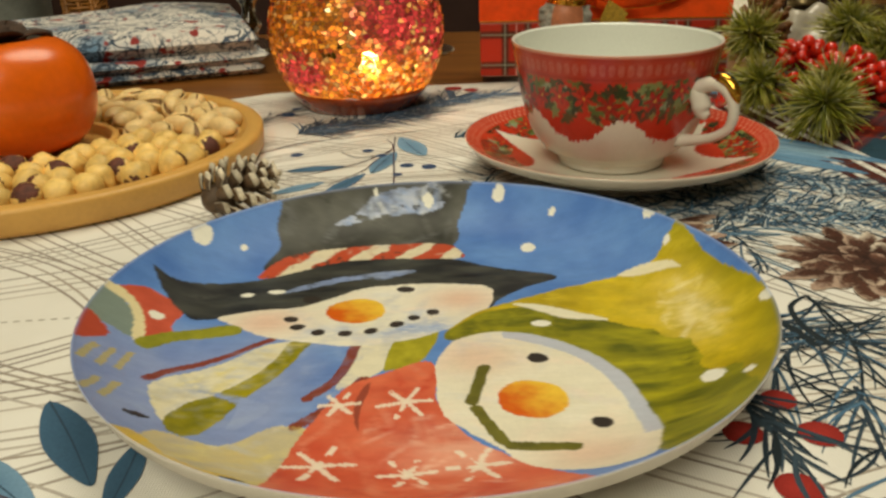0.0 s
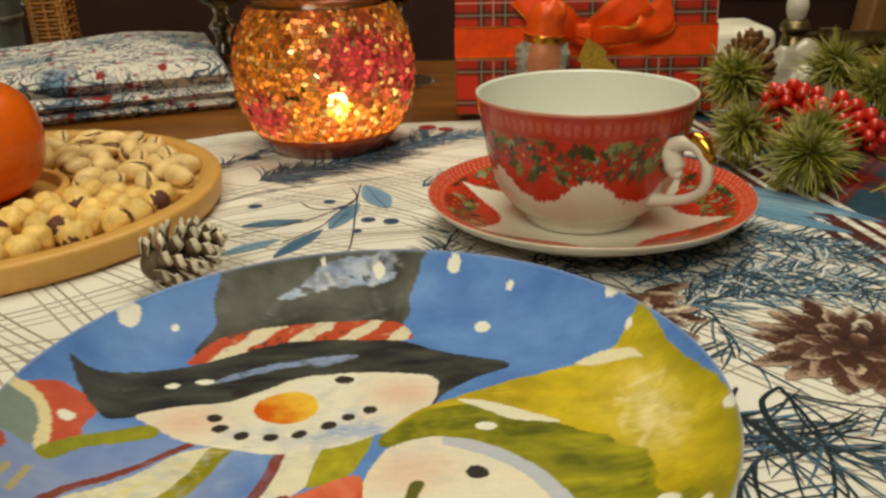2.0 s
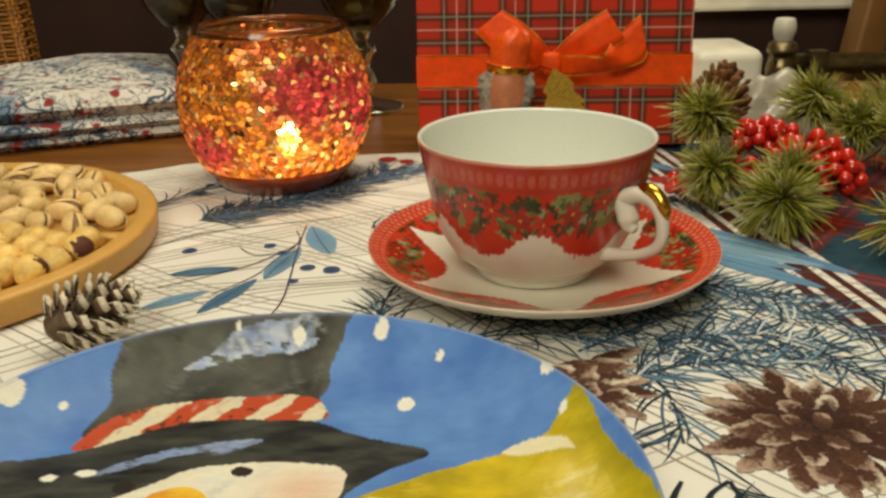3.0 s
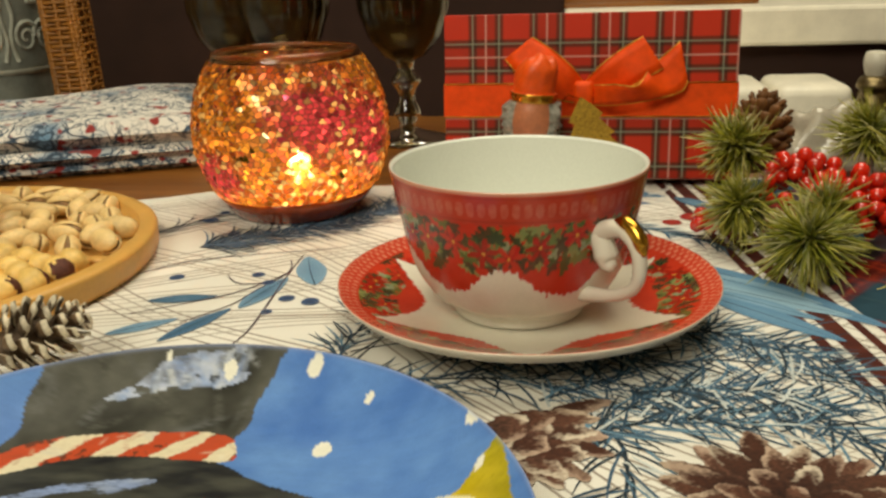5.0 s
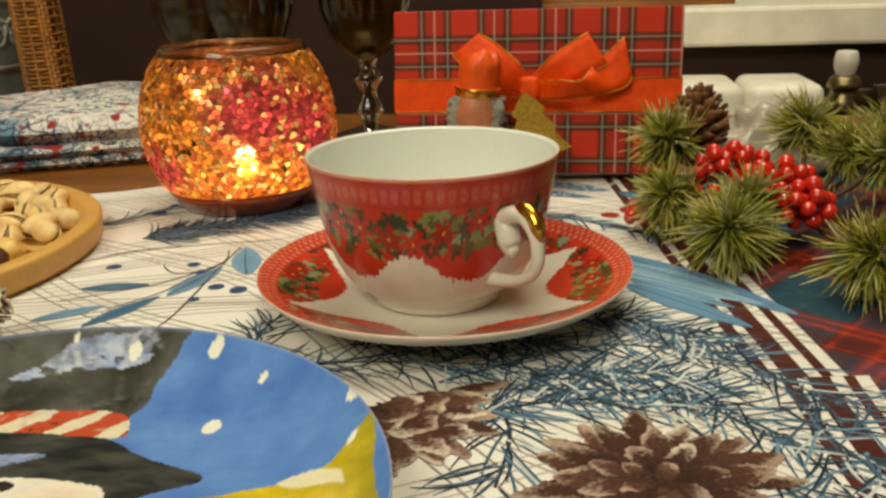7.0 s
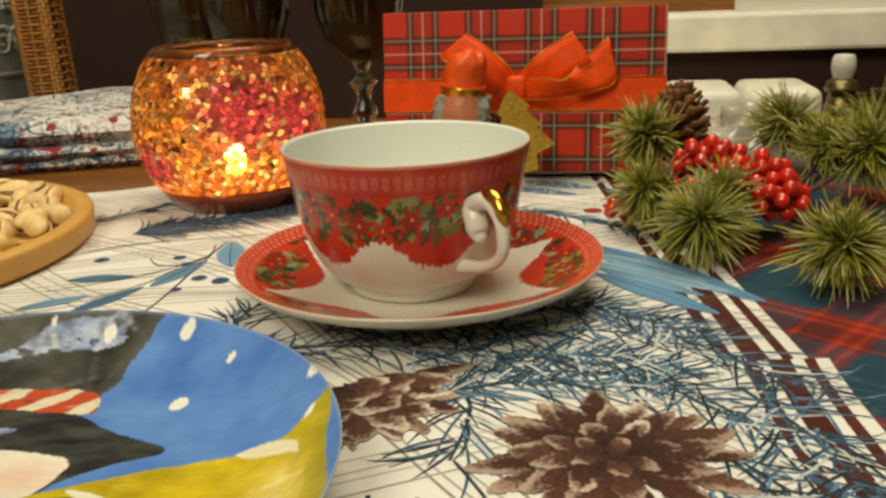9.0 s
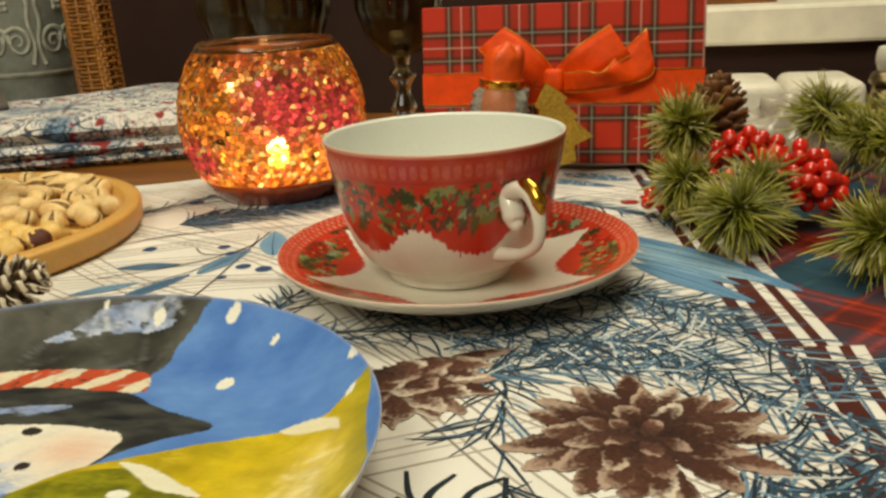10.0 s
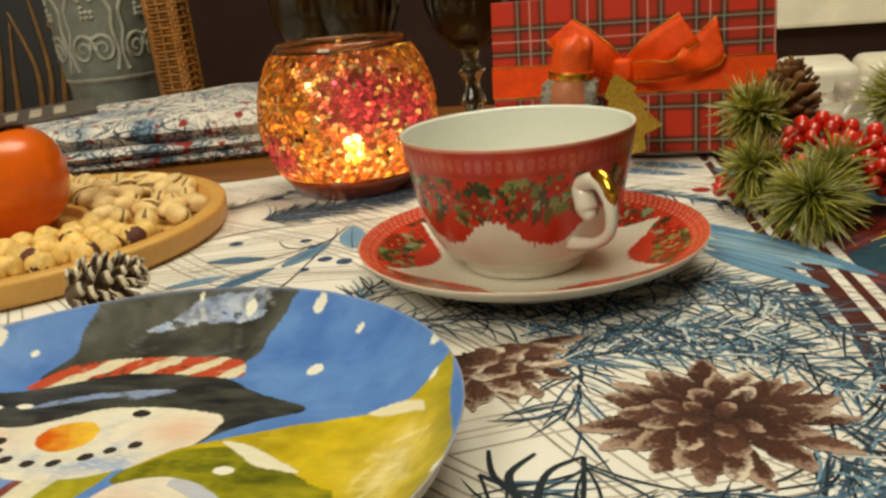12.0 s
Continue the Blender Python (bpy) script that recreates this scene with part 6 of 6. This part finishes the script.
def build_napkins():
    stuff = napkin_material()
    hem_mat = surface("napkin_hem", S("b09a8c"), 0.9, vary=0.55, scale=70, bump=0.3, fine=260)
    lay_ = ((0.0, 0.0095, 0.000, 0.0), (0.0095, 0.0085, 0.004, 1.5), (0.018, 0.0170, -0.003, -2.0))
    for k, (z, h, shift, turn) in enumerate(lay_):
        W, D = 0.34, 0.165
        n, mrows = 60, 26
        rnd = random.Random(k)
        top, low = [], []
        for j in range(mrows):
            b = j / (mrows - 1)
            row_t, row_l = [], []
            for i in range(n):
                a = i / (n - 1)
                x, y = -W * (1 - a), D * b
                roundness = min(1.0, (min(a, 1 - a) * W / 0.006) ** 0.5 if min(a, 1 - a) * W < 0.006 else 1.0) * min(1.0, (min(b, 1 - b) * D / 0.006) ** 0.5 if min(b, 1 - b) * D < 0.006 else 1.0)
                lump = 0.0015 * noise.noise(Vector((x * 22, y * 22, k * 3)))
                if k == 2:
                    lump += 0.007 * math.exp(-((x + 0.065) / 0.055) ** 2) * min(1, b * 1.8) - 0.003 * max(0, -x - 0.16) / 0.1
                row_t.append((x, y, z + h * (0.5 + 0.5 * roundness) + lump * roundness))
                row_l.append((x, y, z + h * 0.5 * (1 - roundness) + (0.3 * lump if k == 2 else 0) * 0))
            top.append(row_t)
            low.append(row_l)
        top, low = np.array(top), np.array(low)
        nap = thing("folded_napkin", pose(-0.134 + shift, 0.677 + 0.4 * shift, -0.0018, 0, 0, 21 + turn), "folded white cotton napkin printed with blue twigs", "napkin", "folded napkins")
        fold = hang("fold", grid_mesh("fold", top, stuff, wrap=False), nap)
        hang("underside", grid_mesh("underside", low, stuff, wrap=False), nap)
        rim = np.concatenate([top[0], top[1:, -1], top[-1, ::-1][1:], top[::-1, 0][1:-1]])
        rim2 = np.concatenate([low[0], low[1:, -1], low[-1, ::-1][1:], low[::-1, 0][1:-1]])
        bulge = (rim + rim2) / 2
        hang("edge", grid_mesh("edge", np.stack([rim, bulge, rim2]), hem_mat), nap, "rounded folded edge")
    card = thing("booklet", pose(-0.405, 0.700, 0.0325, 2, -3, 38), "grey booklet with printed bars lying on the napkins", "booklet")
    part("cover", box_bm(-0.055, 0.055, -0.04, 0.04, 0, 0.003, 0.0006), surface("grey_cover", S("5a524c"), 0.4, vary=0.2), card, smooth=False)
    for k in range(4):
        part("printed_bar", box_bm(-0.040 + 0.02 * k, -0.030 + 0.02 * k, -0.025, 0.02, 0.0031, 0.0034), surface("pale_bar", S("a89c8c"), 0.5), card, smooth=False)


build_napkins()


# ---- dark goblets ----
smoke = clear_glass("smoky_glass", S("7a683e"), 0.04)
smoke.node_tree.nodes["Principled BSDF"].inputs["Transmission Weight"].default_value = 0.95


def build_goblet(x, y, turn):
    g = thing("wine_goblet", pose(x, y, -0.0018, 0, 0, turn), "smoky faceted glass goblet standing on the table", "goblet", "goblets behind the candle")
    bowl = [(0.0075, 0.062), (0.016, 0.066), (0.0265, 0.080), (0.0330, 0.100), (0.0350, 0.125), (0.0345, 0.150), (0.0330, 0.150), (0.0333, 0.125), (0.0312, 0.100), (0.0248, 0.082), (0.0140, 0.070), (0.0002, 0.068)]
    flutes = turned(bowl, 96)
    a = np.linspace(0, 2 * math.pi, 96, endpoint=False)
    rib = 1 + 0.045 * np.abs(np.cos(6 * a))[None, :] * np.clip((flutes[..., 2] - 0.064) / 0.02, 0, 1) * (flutes[..., 2] < 0.149)
    flutes[..., 0] *= rib
    flutes[..., 1] *= rib
    hang("bowl", grid_mesh("bowl", flutes, smoke), g, "fluted smoky brown bowl")
    stem = curve_through([(0.0002, 0.0625), (0.0075, 0.062), (0.0060, 0.056), (0.0105, 0.050), (0.0115, 0.046), (0.0080, 0.041), (0.0060, 0.034), (0.0095, 0.026), (0.0105, 0.021), (0.0070, 0.015), (0.0065, 0.010), (0.0002, 0.0095)], 4)
    lathe("stem", stem, 28, smoke, g)
    lathe("foot", [(0.0002, 0.0100), (0.0070, 0.0100), (0.0150, 0.0070), (0.0300, 0.0035), (0.0320, 0.0020), (0.0315, 0.0), (0.0002, 0.0)], 40, smoke, g)


build_goblet(-0.0200, 0.760, 5)
build_goblet(-0.1150, 0.770, 18)
build_goblet(-0.1700, 0.795, 9)


# ---- vase, cane basket and panel at the far side ----
def build_vase():
    v = thing("relief_vase", pose(-0.409, 0.835, -0.0018), "grey ceramic vase with scrolled vine relief standing on the table", "vase")
    prof = curve_through([(0.0003, 0.0), (0.0400, 0.0), (0.0420, 0.004), (0.0432, 0.030), (0.0440, 0.050), (0.0470, 0.060), (0.0490, 0.110), (0.0520, 0.170), (0.0500, 0.230), (0.0420, 0.260), (0.0400, 0.262)], 5)
    lathe("body", prof, 64, stone_grey, v)
    lathe("band", [(0.0440, 0.050), (0.0462, 0.052), (0.0466, 0.055), (0.0450, 0.058)], 64, relief_mat, v)
    rad = lambda z: float(np.interp(z, (0.05, 0.06, 0.11, 0.17), (0.0440, 0.0470, 0.0490, 0.0520)))
    wrap = lambda s, z: (rad(z) * math.cos(s / 0.048), rad(z) * math.sin(s / 0.048), z)
    for k in range(6):
        mid = 0.048 * (-1.25 + 2 * math.pi * k / 6)
        for sx in (-1, 1):
            pts = []
            for t in np.linspace(0, 1, 26):
                a = t * 3.6 * math.pi
                r = 0.0125 * (1 - 0.85 * t)
                pts.append(wrap(mid + sx * (0.0095 - r * math.cos(a)), 0.082 + 0.030 * (1 - t) * (t < 0.25) * 0 + r * math.sin(a) * 1.2))
            hang("scroll", tube_mesh("scroll", pts, np.linspace(0.0023, 0.0013, len(pts)), relief_mat, 6), v)
            up = [wrap(mid + sx * q, z) for q, z in ((0.020, 0.062), (0.0235, 0.080), (0.0200, 0.100), (0.0215, 0.118), (0.0130, 0.132), (0.0040, 0.126))]
            hang("scroll", tube_mesh("scroll", curve_through(up, 5), 0.0021, relief_mat, 6), v)
        for i in range(7):
            bm = bmesh.new()
            bmesh.ops.create_uvsphere(bm, u_segments=8, v_segments=6, radius=0.0026)
            part("grape", bm, relief_mat, v, m=Matrix.Translation(wrap(mid + 0.0042 * ((i % 3) - 1), 0.112 + 0.0045 * (i // 3))))


build_vase()


def build_basket():
    b = thing("cane_basket", pose(-0.3215, 0.815, -0.0018, 0, -1.5, 4), "tall woven honey-coloured cane basket on the table", "basket")
    W, D, H = 0.0150, 0.016, 0.17
    part("lining", box_bm(-W + 0.002, W - 0.002, -D + 0.002, D - 0.002, 0.0, H, 0.004), cane_dark, b)
    ring = []
    for k in range(96):
        a = 2 * math.pi * k / 96
        c, s = math.cos(a), math.sin(a)
        ring.append((W * math.copysign(abs(c) ** 0.35, c), D * math.copysign(abs(s) ** 0.35, s)))
    for row in range(46):
        pts = []
        for k in range(97):
            x, y = ring[k % 96]
            f = 1 + 0.075 * math.cos(math.pi * (k / 6.0 + row))
            pts.append((x * f, y * f, 0.003 + 0.0036 * row))
        hang("strand", tube_mesh("strand", pts, 0.0017, cane_mat, 6), b)
    for k in range(0, 96, 6):
        x, y = ring[k]
        hang("stake", tube_mesh("stake", [(x * 1.02, y * 1.02, 0.0), (x * 1.03, y * 1.03, 0.08), (x * 1.02, y * 1.02, 0.17)], 0.0020, cane_mat, 6), b)


build_basket()

panel_mat = surface("dark_painted_panel", S("1c1c22"), 0.5, vary=0.4, scale=14, bump=0.1)
panel = thing("painted_panel", pose(-0.62, 0.90, -0.0018, -6, 0, 14), "dark painted panel with ochre grass strokes leaning at the back", "painting")
part("board", box_bm(-0.14, 0.14, -0.004, 0.004, 0, 0.30, 0.002), panel_mat, panel, smooth=False)
strokes_rnd = random.Random(2)
ochre = surface("ochre_stroke", S("6d4c20"), 0.6, vary=0.3, scale=80, bump=0.3)
for k in range(16):
    x0 = strokes_rnd.uniform(-0.12, 0.12)
    pts = curve_through([(x0, -0.0046, 0.005), (x0 + strokes_rnd.uniform(-0.01, 0.01), -0.0048, 0.06), (x0 + strokes_rnd.uniform(-0.04, 0.04), -0.0046, strokes_rnd.uniform(0.10, 0.17))], 4)
    hang("paint_stroke", tube_mesh("paint_stroke", pts, np.linspace(0.005, 0.0015, len(pts)), ochre, 5), panel)


# ---- radiator, sill and chair beyond the table ----
def build_radiator():
    r = thing("radiator", pose(0.078, 1.075, -0.735), "old white column radiator with a brass valve below the sill", "radiator")
    for k in range(4):
        part("section", box_bm(0.084 * k, 0.084 * k + 0.080, 0.0, 0.11, 0.06, 0.725, 0.012, 3), white_paint, r)
        # dark slab in place of an opening; its colour is the slit's shade
        part("slot", box_bm(0.084 * k + 0.018, 0.084 * k + 0.062, -0.004, 0.002, 0.655, 0.690, 0.001), slot_shade, r)
        part("foot", box_bm(0.084 * k + 0.025, 0.084 * k + 0.055, 0.03, 0.08, -0.014, 0.07, 0.004), white_paint, r)
    valve = lathe("valve", curve_through([(0.0003, -0.02), (0.013, -0.02), (0.016, -0.008), (0.012, 0.004), (0.017, 0.010), (0.013, 0.020), (0.0003, 0.022)], 4), 24, brass, r, "dull brass valve body", m=pose(0.342, -0.02, 0.717))
    lathe("knob", curve_through([(0.0003, 0.020), (0.010, 0.020), (0.015, 0.030), (0.0175, 0.042), (0.0155, 0.054), (0.0120, 0.058), (0.0003, 0.059)], 4), 12, white_plastic, valve, "white plastic valve knob", m=pose(0, 0, 0.004) @ Matrix.Scale(0.72, 4))
    hang("pipe", tube_mesh("pipe", [(0.33, -0.02, 0.712), (0.5, -0.02, 0.712), (0.75, -0.02, 0.705)], 0.012, brass, 12), r)
    hang("union_nut", tube_mesh("union_nut", [(0.372, -0.02, 0.712), (0.392, -0.02, 0.712)], 0.017, brass, 6), r)


build_radiator()
# added to close the black gap below the sill; dim brown stands for shade
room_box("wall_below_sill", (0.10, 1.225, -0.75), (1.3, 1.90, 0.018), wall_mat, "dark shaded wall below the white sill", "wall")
sill = part("window_sill", box_bm(0.10, 1.3, 1.195, 1.9, 0.020, 0.066, 0.005), white_paint, None, smooth=False)
tagged(sill, "old white painted window sill beyond the table", "window sill", kind="structure")
tray = thing("wooden_tray", pose(0.22, 1.33, 0.066), "low wooden tray lying on the white sill", "tray")
part("base", box_bm(-0.12, 0.12, -0.07, 0.07, 0, 0.006, 0.001), table_wood, tray)
for sy in (-0.07, 0.064):
    part("side", box_bm(-0.12, 0.12, sy, sy + 0.006, 0.006, 0.03, 0.001), table_wood, tray)

chair = thing("wooden_chair", pose(0.545, 1.10, -0.75, 0, 0, 8), "plain brown wooden chair standing beyond the table", "chair")
chair_wood = surface("brown_chair_wood", S("6e4a22"), 0.45, vary=0.2, scale=20, bump=0.1)
for sx in (-0.12, 0.22):
    part("back_post", box_bm(-0.02, 0.02, -0.018, 0.018, 0, 1.0, 0.006), chair_wood, chair, m=pose(sx, 0, 0, 0, 8, 0))
for sx in (-0.12, 0.22):
    part("leg", box_bm(sx - 0.02, sx + 0.02, 0.34, 0.38, 0, 0.44, 0.004), chair_wood, chair)
part("seat", box_bm(-0.15, 0.27, 0.0, 0.40, 0.44, 0.46, 0.006), chair_wood, chair)
part("top_rail", box_bm(0.0, 0.40, -0.012, 0.012, 0.90, 0.97, 0.005), chair_wood, chair)


def build_tissue():
    bm = bmesh.new()
    bmesh.ops.create_icosphere(bm, subdivisions=4, radius=1)
    for v in bm.verts:
        k = v.co.normalized()
        f = 1 + 0.42 * noise.noise(k * 2.3 + Vector((4, 1, 0))) + 0.2 * abs(noise.noise(k * 5.1))
        v.co = Vector((k.x * 0.036 * f, k.y * 0.022 * f, max(k.z * 0.026 * f, -0.016)))
    ob = part("crumpled_wrap", bm, surface("milky_wrap", S("aaa292"), 0.22, vary=0.12, scale=60, bump=0.3, coat=0.3), None, m=pose(0.262, 0.640, 0.0142))
    tagged(ob, "crumpled milky plastic wrap lying behind the pick", "plastic wrap")


build_tissue()
